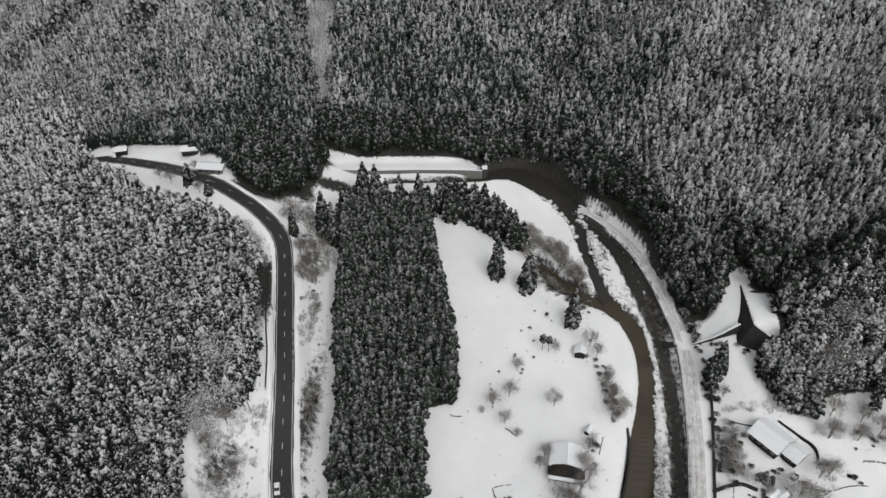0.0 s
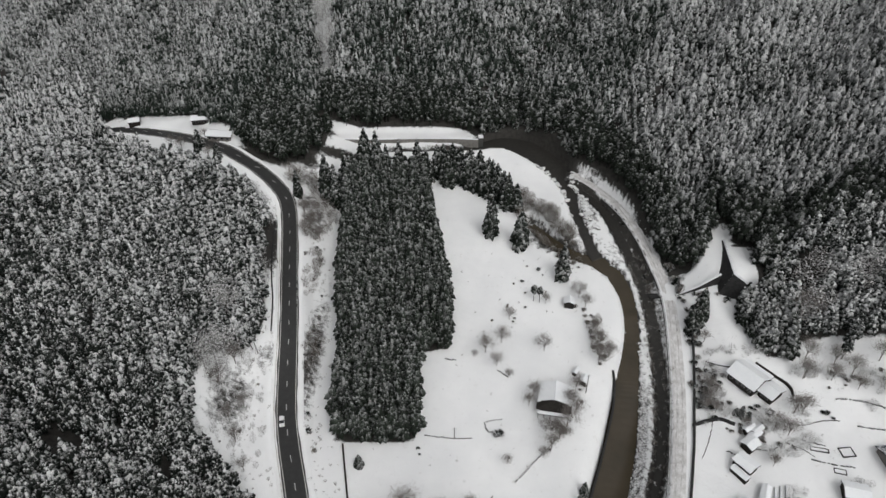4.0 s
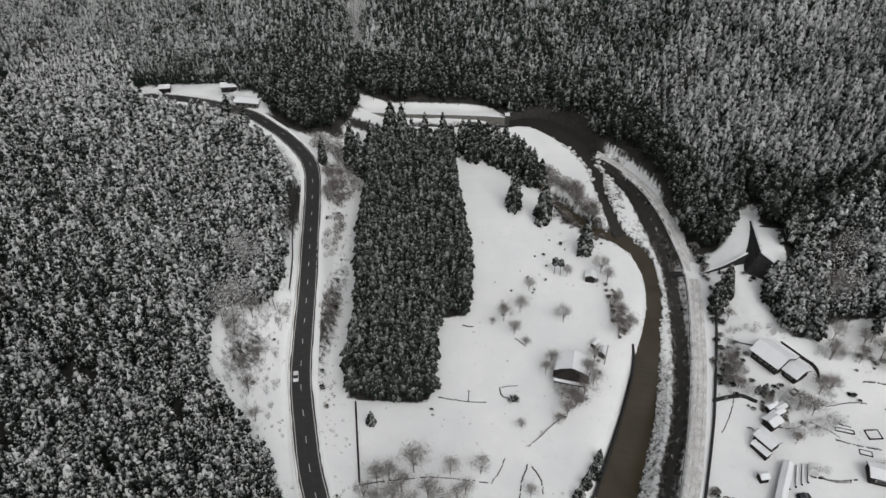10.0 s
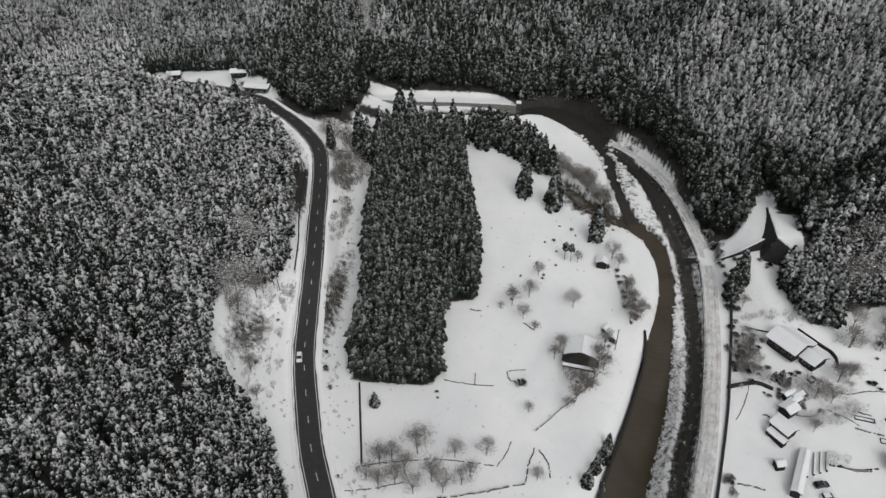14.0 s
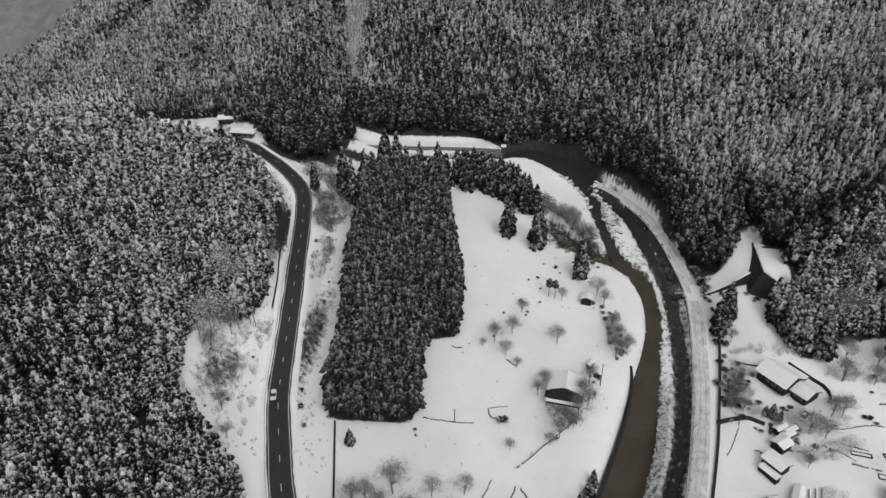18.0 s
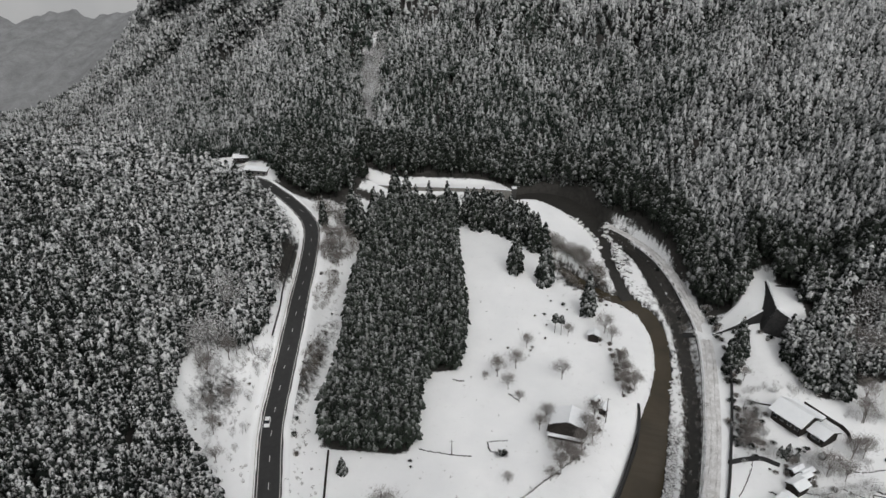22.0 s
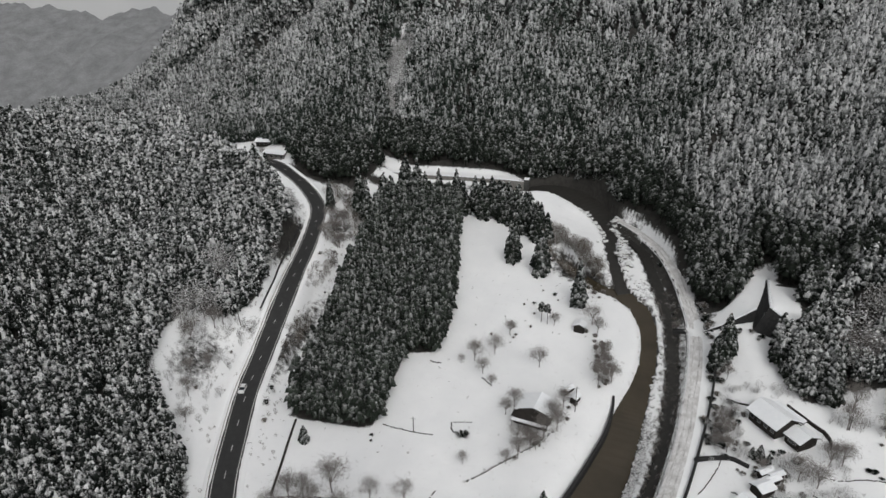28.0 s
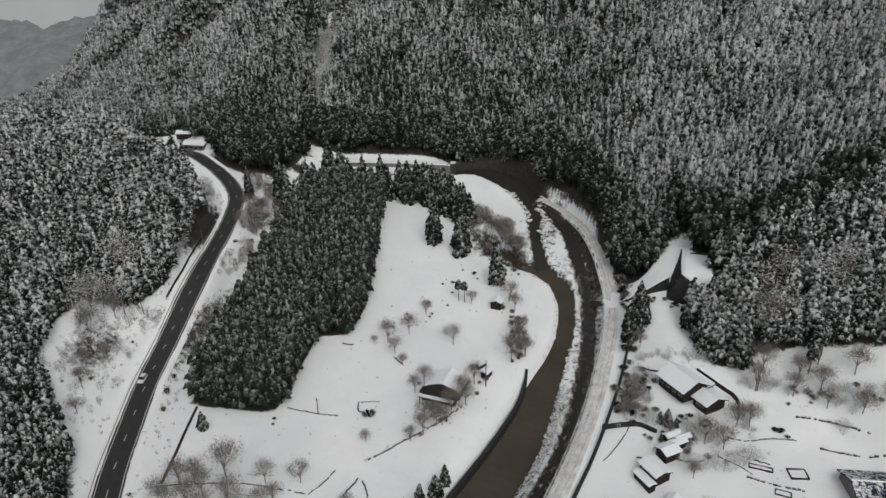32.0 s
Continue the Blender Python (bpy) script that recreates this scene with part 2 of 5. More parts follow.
def plain(name, lo, hi, scale, rough=0.8, bump=0.3, metal=0.0):
    """Two-tone mottled surface with fine relief."""
    m, nt, b = material(name)
    p = place(nt)
    big, fine = noise_node(nt, scale, 5, 0.65, p), noise_node(nt, scale * 9, 3, 0.6, p)
    f = math_node(nt, "ADD", math_node(nt, "MULTIPLY", big, 0.65), math_node(nt, "MULTIPLY", fine, 0.35))
    nt.links.new(ramp_node(nt, f, [(0.3, lo), (0.7, hi)]), b.inputs["Base Color"])
    b.inputs["Roughness"].default_value, b.inputs["Metallic"].default_value = rough, metal
    b.inputs["Specular IOR Level"].default_value = 0.15 if rough > 0.75 else 0.5
    if bump:
        nt.links.new(bump_node(nt, fine, bump, 0.05), b.inputs["Normal"])
    return m


def snowy(name, under, over, cover, scale=1.0, soft=0.24, rough=0.85, rise=0.0, most=0.8, patchy=0.3):
    """A dark surface with snow lying on what faces up, broken by noise. rise: more of it, per metre of height."""
    m, nt, b = material(name)
    g = nt.nodes.new("ShaderNodeNewGeometry")
    p = g.outputs["Position"]
    split, high = nt.nodes.new("ShaderNodeSeparateXYZ"), nt.nodes.new("ShaderNodeSeparateXYZ")
    nt.links.new(g.outputs["Normal"], split.inputs[0])
    nt.links.new(p, high.inputs[0])
    n1, n2 = noise_node(nt, 1.9 * scale, 4, 0.75, p), noise_node(nt, 0.035 * scale, 3, 0.6, p)
    n3 = noise_node(nt, 0.22 * scale, 2, 0.5, p)
    tree = g.outputs["Random Per Island"]
    f = math_node(nt, "MULTIPLY", split.outputs["Z"], 1.05)
    f = math_node(nt, "ADD", f, math_node(nt, "MULTIPLY", math_node(nt, "SUBTRACT", tree, 0.5), 0.32))
    f = math_node(nt, "ADD", f, math_node(nt, "MULTIPLY", n1, 1.05))
    f = math_node(nt, "ADD", f, math_node(nt, "MULTIPLY", math_node(nt, "SUBTRACT", n2, 0.5), patchy))
    f = math_node(nt, "ADD", f, math_node(nt, "MULTIPLY", math_node(nt, "SUBTRACT", n3, 0.5), 0.4))
    if rise:
        f = math_node(nt, "ADD", f, math_node(nt, "MULTIPLY", math_node(nt, "SUBTRACT", math_node(nt, "MINIMUM", high.outputs["Z"], 128.0), 62.0), rise))
    r = nt.nodes.new("ShaderNodeMapRange")
    r.interpolation_type = "SMOOTHSTEP"
    r.inputs[1].default_value, r.inputs[2].default_value = 1.585 - cover - soft, 1.585 - cover + soft
    r.inputs[4].default_value = most
    nt.links.new(f, r.inputs[0])
    tone = ramp_node(nt, math_node(nt, "ADD", math_node(nt, "MULTIPLY", noise_node(nt, 0.12 * scale, 4, 0.7, p), 0.7), math_node(nt, "MULTIPLY", tree, 0.3)), [(0.3, under), (0.75, over)])
    nt.links.new(mix_node(nt, r.outputs[0], tone, (0.79, 0.80, 0.80)), b.inputs["Base Color"])
    b.inputs["Roughness"].default_value, b.inputs["Specular IOR Level"].default_value = rough, 0.08
    return m


snow_mat, nt, b = material("snow")
p = place(nt)
n_big, n_mid, n_fine = noise_node(nt, 0.05, 5, 0.6, p), noise_node(nt, 0.5, 4, 0.65, p), noise_node(nt, 3.0, 3, 0.7, p)
tint = ramp_node(nt, n_big, [(0.3, (0.75, 0.76, 0.765)), (0.7, (0.84, 0.845, 0.845))])
grass_f = math_node(nt, "ADD", math_node(nt, "MULTIPLY", n_mid, 0.6), math_node(nt, "MULTIPLY", n_fine, 0.4))
thin = ramp_node(nt, grass_f, [(0.60, (0, 0, 0)), (0.72, (0.55, 0.55, 0.55))])
snow_col = mix_node(nt, thin, tint, (0.30, 0.27, 0.22))
litter = nt.nodes.new("ShaderNodeAttribute")
litter.attribute_name = "litter"
lit = math_node(nt, "ADD", litter.outputs["Fac"], math_node(nt, "MULTIPLY", math_node(nt, "SUBTRACT", grass_f, 0.5), 1.3))
edge = nt.nodes.new("ShaderNodeMapRange")
edge.inputs[1].default_value, edge.inputs[2].default_value = 0.40, 0.62
nt.links.new(lit, edge.inputs[0])
soil = ramp_node(nt, n_mid, [(0.3, (0.012, 0.011, 0.0095)), (0.75, (0.042, 0.039, 0.034))])
nt.links.new(mix_node(nt, edge.outputs[0], snow_col, soil), b.inputs["Base Color"])
b.inputs["Roughness"].default_value = 0.9
nt.links.new(bump_node(nt, n_mid, 0.5, 0.35), b.inputs["Normal"])

cedar_mat = snowy("snowy_cedar", (0.005, 0.007, 0.006), (0.024, 0.029, 0.024), 0.205, soft=0.25, most=0.83, scale=1.6)
slope_mat = snowy("snowy_slope_cedar", (0.0075, 0.0115, 0.0085), (0.030, 0.040, 0.032), 0.1, soft=0.34, most=0.62, rise=0.002, scale=1.5, patchy=0.8)
# paler needles and more snow than slope_mat; carries painted haze in the side valley
pale_slope_mat = snowy("pale_slope_cedar", (0.010, 0.013, 0.011), (0.038, 0.045, 0.040), 0.22, soft=0.36, most=0.63, rise=0.0015, scale=1.5, patchy=0.7)
grove_mat = snowy("plantation_cedar", (0.007, 0.009, 0.007), (0.034, 0.043, 0.033), 0.1, soft=0.36, most=0.5, scale=1.3)
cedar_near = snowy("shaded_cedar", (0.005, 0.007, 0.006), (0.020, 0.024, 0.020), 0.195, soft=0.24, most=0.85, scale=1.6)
cedar_dark = snowy("dark_cedar", (0.004, 0.0055, 0.0045), (0.020, 0.026, 0.019), 0.17, soft=0.28, most=0.68)
rim_mat = snowy("forest_edge_cedar", (0.006, 0.008, 0.006), (0.024, 0.030, 0.023), 0.05, soft=0.3, most=0.55, scale=1.3)
brush_mat = snowy("grey_brush", (0.09, 0.08, 0.07), (0.24, 0.22, 0.20), 0.25, 2.0, 0.4)
frost_twig = snowy("frosted_twigs", (0.15, 0.145, 0.14), (0.32, 0.31, 0.30), 0.45, 1.5, 0.4)
scrub_twig = snowy("scrub_twigs", (0.06, 0.049, 0.039), (0.145, 0.122, 0.098), 0.0, 1.5, 0.4)
bark_mat = plain("bark", (0.035, 0.028, 0.024), (0.10, 0.085, 0.07), 2.0)
asphalt = plain("wet_asphalt", (0.013, 0.013, 0.013), (0.034, 0.034, 0.033), 0.6, 0.58, 0.2)
paint = plain("road_paint", (0.45, 0.44, 0.42), (0.7, 0.7, 0.68), 2.0, 0.6, 0.0)
stone_mat = snowy("stone_wall", (0.03, 0.03, 0.03), (0.10, 0.10, 0.095), 0.05, 2.0)
timber_dark = plain("dark_timber", (0.010, 0.009, 0.008), (0.038, 0.033, 0.029), 1.5)
lane_mat = plain("trodden_snow", (0.36, 0.345, 0.33), (0.86, 0.86, 0.86), 0.3, 0.85, 0.4)
rut_mat = plain("rutted_snow", (0.2, 0.19, 0.175), (0.78, 0.78, 0.77), 0.5, 0.8, 0.3)
rail_mat = plain("rusty_rail", (0.10, 0.08, 0.055), (0.26, 0.22, 0.16), 3.0, 0.6)
twig_mat = plain("grey_twigs", (0.12, 0.108, 0.10), (0.26, 0.24, 0.225), 2.0, 0.9, 0.0)
concrete_mat = plain("concrete", (0.13, 0.125, 0.115), (0.28, 0.27, 0.25), 0.7, 0.85, 0.4)
black_stone = plain("dark_stone", (0.012, 0.012, 0.013), (0.045, 0.045, 0.044), 1.2, 0.85, 0.5)
rock_mat = snowy("river_rock", (0.05, 0.048, 0.044), (0.17, 0.165, 0.15), 0.62, 2.0, 0.2)
plaster_mat = plain("grey_plaster", (0.10, 0.095, 0.09), (0.22, 0.21, 0.20), 0.8, 0.85, 0.3)
tile_mat = snowy("blue_tiles", (0.012, 0.015, 0.028), (0.03, 0.036, 0.055), 0.0, 0.5, 0.08)
pole_mat = plain("weathered_pole", (0.07, 0.065, 0.06), (0.16, 0.15, 0.14), 2.0)
slush_mat = plain("packed_slush", (0.16, 0.15, 0.135), (0.52, 0.51, 0.49), 0.35, 0.7, 0.3)
car_white = plain("white_car_paint", (0.72, 0.72, 0.72), (0.8, 0.8, 0.8), 0.5, 0.25, 0.0)
car_dark = plain("dark_car_paint", (0.02, 0.022, 0.03), (0.035, 0.037, 0.045), 0.5, 0.25, 0.0)
tyre_mat = plain("tyre", (0.015, 0.015, 0.015), (0.03, 0.03, 0.03), 4.0, 0.8, 0.0)
metal_mat = plain("dull_metal", (0.35, 0.35, 0.35), (0.5, 0.5, 0.5), 2.0, 0.4, 0.0, 0.8)
lamp_mat = plain("lamp_glass", (0.6, 0.6, 0.58), (0.7, 0.7, 0.7), 2.0, 0.1, 0.0)
red_mat = plain("red_lens", (0.3, 0.02, 0.02), (0.4, 0.03, 0.03), 2.0, 0.2, 0.0)
glass_mat = plain("dark_glass", (0.01, 0.012, 0.014), (0.02, 0.022, 0.026), 1.0, 0.08, 0.0)
roof_snow = plain("roof_snow", (0.76, 0.78, 0.80), (0.84, 0.85, 0.86), 0.7, 0.85, 0.25)

water_mat, nt, b = material("brown_water")
p = place(nt)
nt.links.new(ramp_node(nt, noise_node(nt, 0.08, 4, 0.6, p), [(0.3, (0.036, 0.029, 0.018)), (0.7, (0.053, 0.042, 0.027))]), b.inputs["Base Color"])
b.inputs["Roughness"].default_value = 0.22
nt.links.new(bump_node(nt, noise_node(nt, 1.6, 3, 0.6, p), 0.25, 0.06), b.inputs["Normal"])
side_water = plain("dark_stream", (0.008, 0.008, 0.0075), (0.036, 0.033, 0.028), 0.7, 0.55, 0.5)


# ---- building helpers ----
def part(name, bm, mat, parent=None, label="", smooth=False):
    """Links a bmesh as one mesh object, under parent if given."""
    me = bpy.data.meshes.new(name)
    bm.to_mesh(me)
    bm.free()
    me.materials.append(mat)
    if smooth:
        me.polygons.foreach_set("use_smooth", [True] * len(me.polygons))
    ob = new(name, me)
    if parent is not None:
        ob.parent = parent
    return tagged(ob, label=label)


def mesh_of(name, verts, faces, mat, parent=None, label="", smooth=False):
    me = bpy.data.meshes.new(name)
    me.from_pydata(verts if isinstance(verts, list) else [tuple(v) for v in verts], [], faces if isinstance(faces, list) else [tuple(f) for f in faces])
    me.materials.append(mat)
    if smooth:
        me.polygons.foreach_set("use_smooth", [True] * len(me.polygons))
    me.update()
    ob = new(name, me)
    if parent is not None:
        ob.parent = parent
    return tagged(ob, label=label)


def many(name, verts, tris, mat, parent=None):
    """A large triangle mesh from numpy arrays."""
    me = bpy.data.meshes.new(name)
    me.vertices.add(len(verts))
    me.vertices.foreach_set("co", np.ascontiguousarray(verts, np.float32).ravel())
    me.loops.add(tris.size)
    me.loops.foreach_set("vertex_index", np.ascontiguousarray(tris, np.int32).ravel())
    me.polygons.add(len(tris))
    me.polygons.foreach_set("loop_start", np.arange(0, tris.size, 3, dtype=np.int32))
    me.materials.append(mat)
    me.update(calc_edges=True)
    ob = new(name, me)
    if parent is not None:
        ob.parent = parent
    return ob


def ribbon(line, zs, offs, lift):
    """Strip along a line: offs across it (left negative), with a lift for each."""
    d = np.gradient(line, axis=0)
    d /= np.linalg.norm(d, axis=1)[:, None]
    right = np.stack([d[:, 1], -d[:, 0]], 1)
    n, k = len(line), len(offs)
    v = [(*(line[i] + right[i] * (offs[j][i] if np.ndim(offs[j]) else offs[j])), zs[i] + lift[j]) for i in range(n) for j in range(k)]
    f = [(i * k + j, i * k + j + 1, (i + 1) * k + j + 1, (i + 1) * k + j) for i in range(n - 1) for j in range(k - 1)]
    return v, f


# ---- ground: one sheet to the horizon ----
def axis(lo, hi, step, far):
    a = list(np.arange(lo, hi + 0.01, step))
    s, v = step, hi
    while v < far:
        s *= 1.35
        v += s
        a.append(v)
    s, v = step, lo
    while v > -far:
        s *= 1.35
        v -= s
        a.insert(0, v)
    return np.array(a)


gx, gy = axis(-130, 150, 1.25, 4000), axis(-110, 300, 1.25, 4000)
GX, GY = np.meshgrid(gx, gy)
GZ = ground_z(GX, GY)
nx, ny = len(gx), len(gy)
ij = (np.arange(ny - 1)[:, None] * nx + np.arange(nx - 1)[None, :]).ravel()
ground = many("ground", np.stack([GX, GY, GZ], -1).reshape(-1, 3), np.concatenate([np.stack([ij, ij + 1, ij + nx + 1], 1), np.stack([ij, ij + nx + 1, ij + nx], 1)]), snow_mat)
ground.data.polygons.foreach_set("use_smooth", [True] * len(ground.data.polygons))
tagged(ground, "snow-covered valley floor and mountain slopes", "ground", kind="structure")


def gz(x, y):
    """Height of the ground sheet at a place."""
    i, j = int(np.searchsorted(gx, x)) - 1, int(np.searchsorted(gy, y)) - 1
    u, v = (x - gx[i]) / (gx[i + 1] - gx[i]), (y - gy[j]) / (gy[j + 1] - gy[j])
    return float((GZ[j, i] * (1 - u) + GZ[j, i + 1] * u) * (1 - v) + (GZ[j + 1, i] * (1 - u) + GZ[j + 1, i + 1] * u) * v)


# ---- road ----
v, f = ribbon(road_line, road_z, [-ROAD_HALF, 0.0, ROAD_HALF], [0.0, 0.07, 0.0])
road = tagged(mesh_of("road", v, f, asphalt), "dark wet asphalt two-lane road cleared of snow", "road", kind="structure")

# ---- water ----
low = river_line[:, 1] < 213
v, f = ribbon(river_line[low], river_z[low], [-river_w[low] / 2 - 0.5, river_w[low] / 2 + 0.5], [0, 0])
river = tagged(mesh_of("water", v, f, water_mat), "muddy brown river water in a curved channel", "river", kind="structure")
v, f = ribbon(branch_line, branch_z + 0.02, [-np.linspace(4.4, 2.6, len(branch_line)), np.linspace(4.4, 2.6, len(branch_line))], [0, 0])
tagged(mesh_of("water", v, f, water_mat), "brown backwater reaching into the scrub", "river", kind="structure")
# upper reach: forest shade and reflection are put into the dark water colour
up = river_line[:, 1] > 209
v, f = ribbon(river_line[up], river_z[up] - 0.02, [-river_w[up] / 2 - 0.5, river_w[up] / 2 + 0.5], [0, 0])
tagged(mesh_of("water", v, f, side_water), "rocky stream below the weir, coloured dark for forest shade", "stream", kind="structure")
side_in = np.interp(side_line[:, 1], [100, 150], [0.9, 1.5])
v, f = ribbon(side_line, side_z, [-side_in, np.interp(side_line[:, 1], [100, 150], [1.2, 2.4])], [0, 0])
tagged(mesh_of("water", v, f, side_water), "dark shallow side stream below the lane wall", "stream", kind="structure")

# ---- lane ----
v, f = ribbon(lane_line, lane_z, [-LANE_HALF, -1.0, 0.0, 1.0, LANE_HALF], [0.02, 0.1, 0.06, 0.1, 0.02])
lane = tagged(mesh_of("pavement", v, f, lane_mat, smooth=True), "snowy farm lane with wheel tracks beside the river", "lane", kind="structure")
for inner in (-1.15, 0.65):
    u = lane_line[:, 1]
    sway = inner + 0.22 * np.sin(u * 0.11 + inner) + 0.1 * np.sin(u * 0.37)
    wide = np.maximum(0.06, 0.38 + 0.2 * np.sin(u * 0.23 + 2 * inner) + 0.16 * np.sin(u * 0.71))
    v, f = ribbon(lane_line, lane_z, [sway, sway + wide], [0.13, 0.13])
    tagged(mesh_of("road", v, f, rut_mat, smooth=True), "slushy grey wheel track along the snowy lane", "wheel track", kind="structure")


# ---- far ridges and cloud beyond the valley ----
def ridge(name, y0, pts, depth, mat, label, low=-130.0):
    xs = np.linspace(pts[0][0], pts[-1][0], 140)
    hs = np.interp(xs, [p[0] for p in pts], [p[1] for p in pts]) + 2.2 * np.sin(xs * 0.11) + 1.2 * np.sin(xs * 0.31 + 1) + 0.7 * np.sin(xs * 0.9)
    v, f = [], []
    for k in range(140):
        for r in range(9):
            q = r / 8
            v.append((xs[k], y0 - depth * (1 - q) + 5 * math.sin(xs[k] * 0.05 + r), low + (hs[k] - low) * q ** 0.8 + 1.5 * math.sin(xs[k] * 0.17 + 2.1 * r)))
    for k in range(139):
        for r in range(8):
            o = k * 9 + r
            f.append((o, o + 9, o + 10, o + 1))
    return tagged(mesh_of(name, v, f, mat, smooth=True), label, "ridge", kind="structure")


# distance haze is painted into the ridges' pale grey base colour
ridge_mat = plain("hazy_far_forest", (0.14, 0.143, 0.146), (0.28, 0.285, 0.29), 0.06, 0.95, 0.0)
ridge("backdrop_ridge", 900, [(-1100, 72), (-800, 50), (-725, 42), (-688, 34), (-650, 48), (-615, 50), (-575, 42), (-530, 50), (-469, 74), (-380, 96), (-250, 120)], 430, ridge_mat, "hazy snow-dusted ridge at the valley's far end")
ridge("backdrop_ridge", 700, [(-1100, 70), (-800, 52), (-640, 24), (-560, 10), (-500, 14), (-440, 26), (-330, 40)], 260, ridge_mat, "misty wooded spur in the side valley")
cloud_mat = bpy.data.materials.new("cloud")
cloud_mat.use_nodes = True
cnt = cloud_mat.node_tree
cnt.nodes.remove(cnt.nodes["Principled BSDF"])
glow = cnt.nodes.new("ShaderNodeEmission")
glow.inputs["Strength"].default_value = 0.56
cnt.links.new(ramp_node(cnt, noise_node(cnt, 0.006, 4, 0.6, place(cnt)), [(0.3, (0.88, 0.89, 0.9)), (0.7, (1, 1, 1))]), glow.inputs["Color"])
cnt.links.new(glow.outputs[0], cnt.nodes["Material Output"].inputs["Surface"])
v, f = [], []
for k in range(25):
    a = radians(118 + 3.0 * k)
    v += [(1750 * math.cos(a), 1750 * math.sin(a), -200), (1750 * math.cos(a), 1750 * math.sin(a), 700)]
    if k:
        f.append((2 * k - 2, 2 * k, 2 * k + 1, 2 * k - 1))
tagged(mesh_of("backdrop", v, f, cloud_mat, smooth=True), "low bright cloud beyond the ridges", "sky", kind="structure")


# ---- forests ----
def planted(templates, xs, ys, zs, hs, ws, rng):
    """Trees of the templates at the places, with their heights and widths, as one mesh's arrays."""
    V, Tn, off = [], [], 0
    pick = rng.integers(0, len(templates), len(xs))
    for k, (tv, tt) in enumerate(templates):
        i = np.where(pick == k)[0]
        if not len(i):
            continue
        a = rng.uniform(0, 6.283, len(i))
        ca, sa = np.cos(a)[:, None], np.sin(a)[:, None]
        X = (tv[None, :, 0] * ca - tv[None, :, 1] * sa) * ws[i][:, None] + xs[i][:, None]
        Y = (tv[None, :, 0] * sa + tv[None, :, 1] * ca) * ws[i][:, None] + ys[i][:, None]
        Z = tv[None, :, 2] * hs[i][:, None] + zs[i][:, None]
        V.append(np.stack([X, Y, Z], -1).reshape(-1, 3))
        Tn.append((tt[None] + (np.arange(len(i)) * len(tv))[:, None, None] + off).reshape(-1, 3))
        off += len(i) * len(tv)
    return np.concatenate(V), np.concatenate(Tn)


def scatter(rng, x0, x1, y0, y1, step, keep):
    xs, ys = np.meshgrid(np.arange(x0, x1, step), np.arange(y0, y1, step * 0.9))
    xs = xs + (np.arange(xs.shape[0]) % 2)[:, None] * step / 2
    xs, ys = (xs + rng.uniform(-0.55, 0.55, xs.shape) * step).ravel(), (ys + rng.uniform(-0.55, 0.55, ys.shape) * step).ravel()
    m = keep(xs, ys)
    return xs[m], ys[m]


def tufted_template(rng, tufts, levels, radius=0.2, bare=0.2, tuft=1.0, sides=4, steep=0.7):
    """Unit snow-laden conifer: a dark inner cone and drooping tufts of boughs, each with a flat crown where snow lies."""
    vs, ts = [], []
    k = 7
    turn = rng.random()
    for i in range(k):
        a = 6.283 * i / k + turn
        vs += [(0.62 * radius * math.cos(a), 0.62 * radius * math.sin(a), bare), (0.013 * math.cos(a), 0.013 * math.sin(a), -0.06), (0.013 * math.cos(a), 0.013 * math.sin(a), bare)]
    top = len(vs)
    vs.append((0, 0, 0.95))
    for i in range(k):
        j = (i + 1) % k
        ts += [(3 * i, 3 * j, top), (3 * i + 1, 3 * j + 1, 3 * j + 2), (3 * i + 1, 3 * j + 2, 3 * i + 2)]
    weights = [(1 - ((lev + 0.3) / levels) ** 1.5) + 0.16 for lev in range(levels)]
    for lev in range(levels):
        f = (lev + 0.5) / levels
        r0 = radius * ((1 - f ** 1.5) ** 0.8 + 0.04) * (0.72 + 0.28 * min(1, f * 4 + 0.3))
        n = max(1, round(tufts * weights[lev] / sum(weights)))
        start = rng.random() * 6.283
        for c in range(n):
            a = start + 6.283 * (c + rng.uniform(-0.35, 0.35)) / n
            size = (0.30 * radius + 0.12 * r0) * rng.uniform(0.65, 1.3) * tuft
            rr = max(0.0, r0 * rng.uniform(0.68, 1.08) - 0.3 * size) if n > 1 else 0.0
            z = bare + (1 - bare) * f + rng.uniform(-0.6, 0.6) * (1 - bare) / levels
            ca, sa = math.cos(a), math.sin(a)
            tip = rng.uniform(0.15, 0.5)
            o = len(vs)
            spin = rng.random() * 6.283
            for i in range(sides):
                b = spin + 6.283 * (i + rng.uniform(-0.25, 0.25)) / sides
                for q, up in ((rng.uniform(0.28, 0.5), 0.0), (rng.uniform(0.85, 1.15), -steep * rng.uniform(0.8, 1.5))):
                    u, w = q * size * math.cos(b), q * size * math.sin(b) * 0.85
                    vs.append(((rr + u) * ca - w * sa, (rr + u) * sa + w * ca, z + up * size * 1.4 - tip * (u + 0.3 * size)))
            for i in range(sides):
                j = (i + 1) % sides
                ts += [(o + 2 * i, o + 2 * i + 1, o + 2 * j + 1), (o + 2 * i, o + 2 * j + 1, o + 2 * j)]
            ts += [(o, o + 2 * i, o + 2 * i + 2) for i in range(1, sides - 1)]
    return np.array(vs, np.float32), np.array(ts, np.int32)


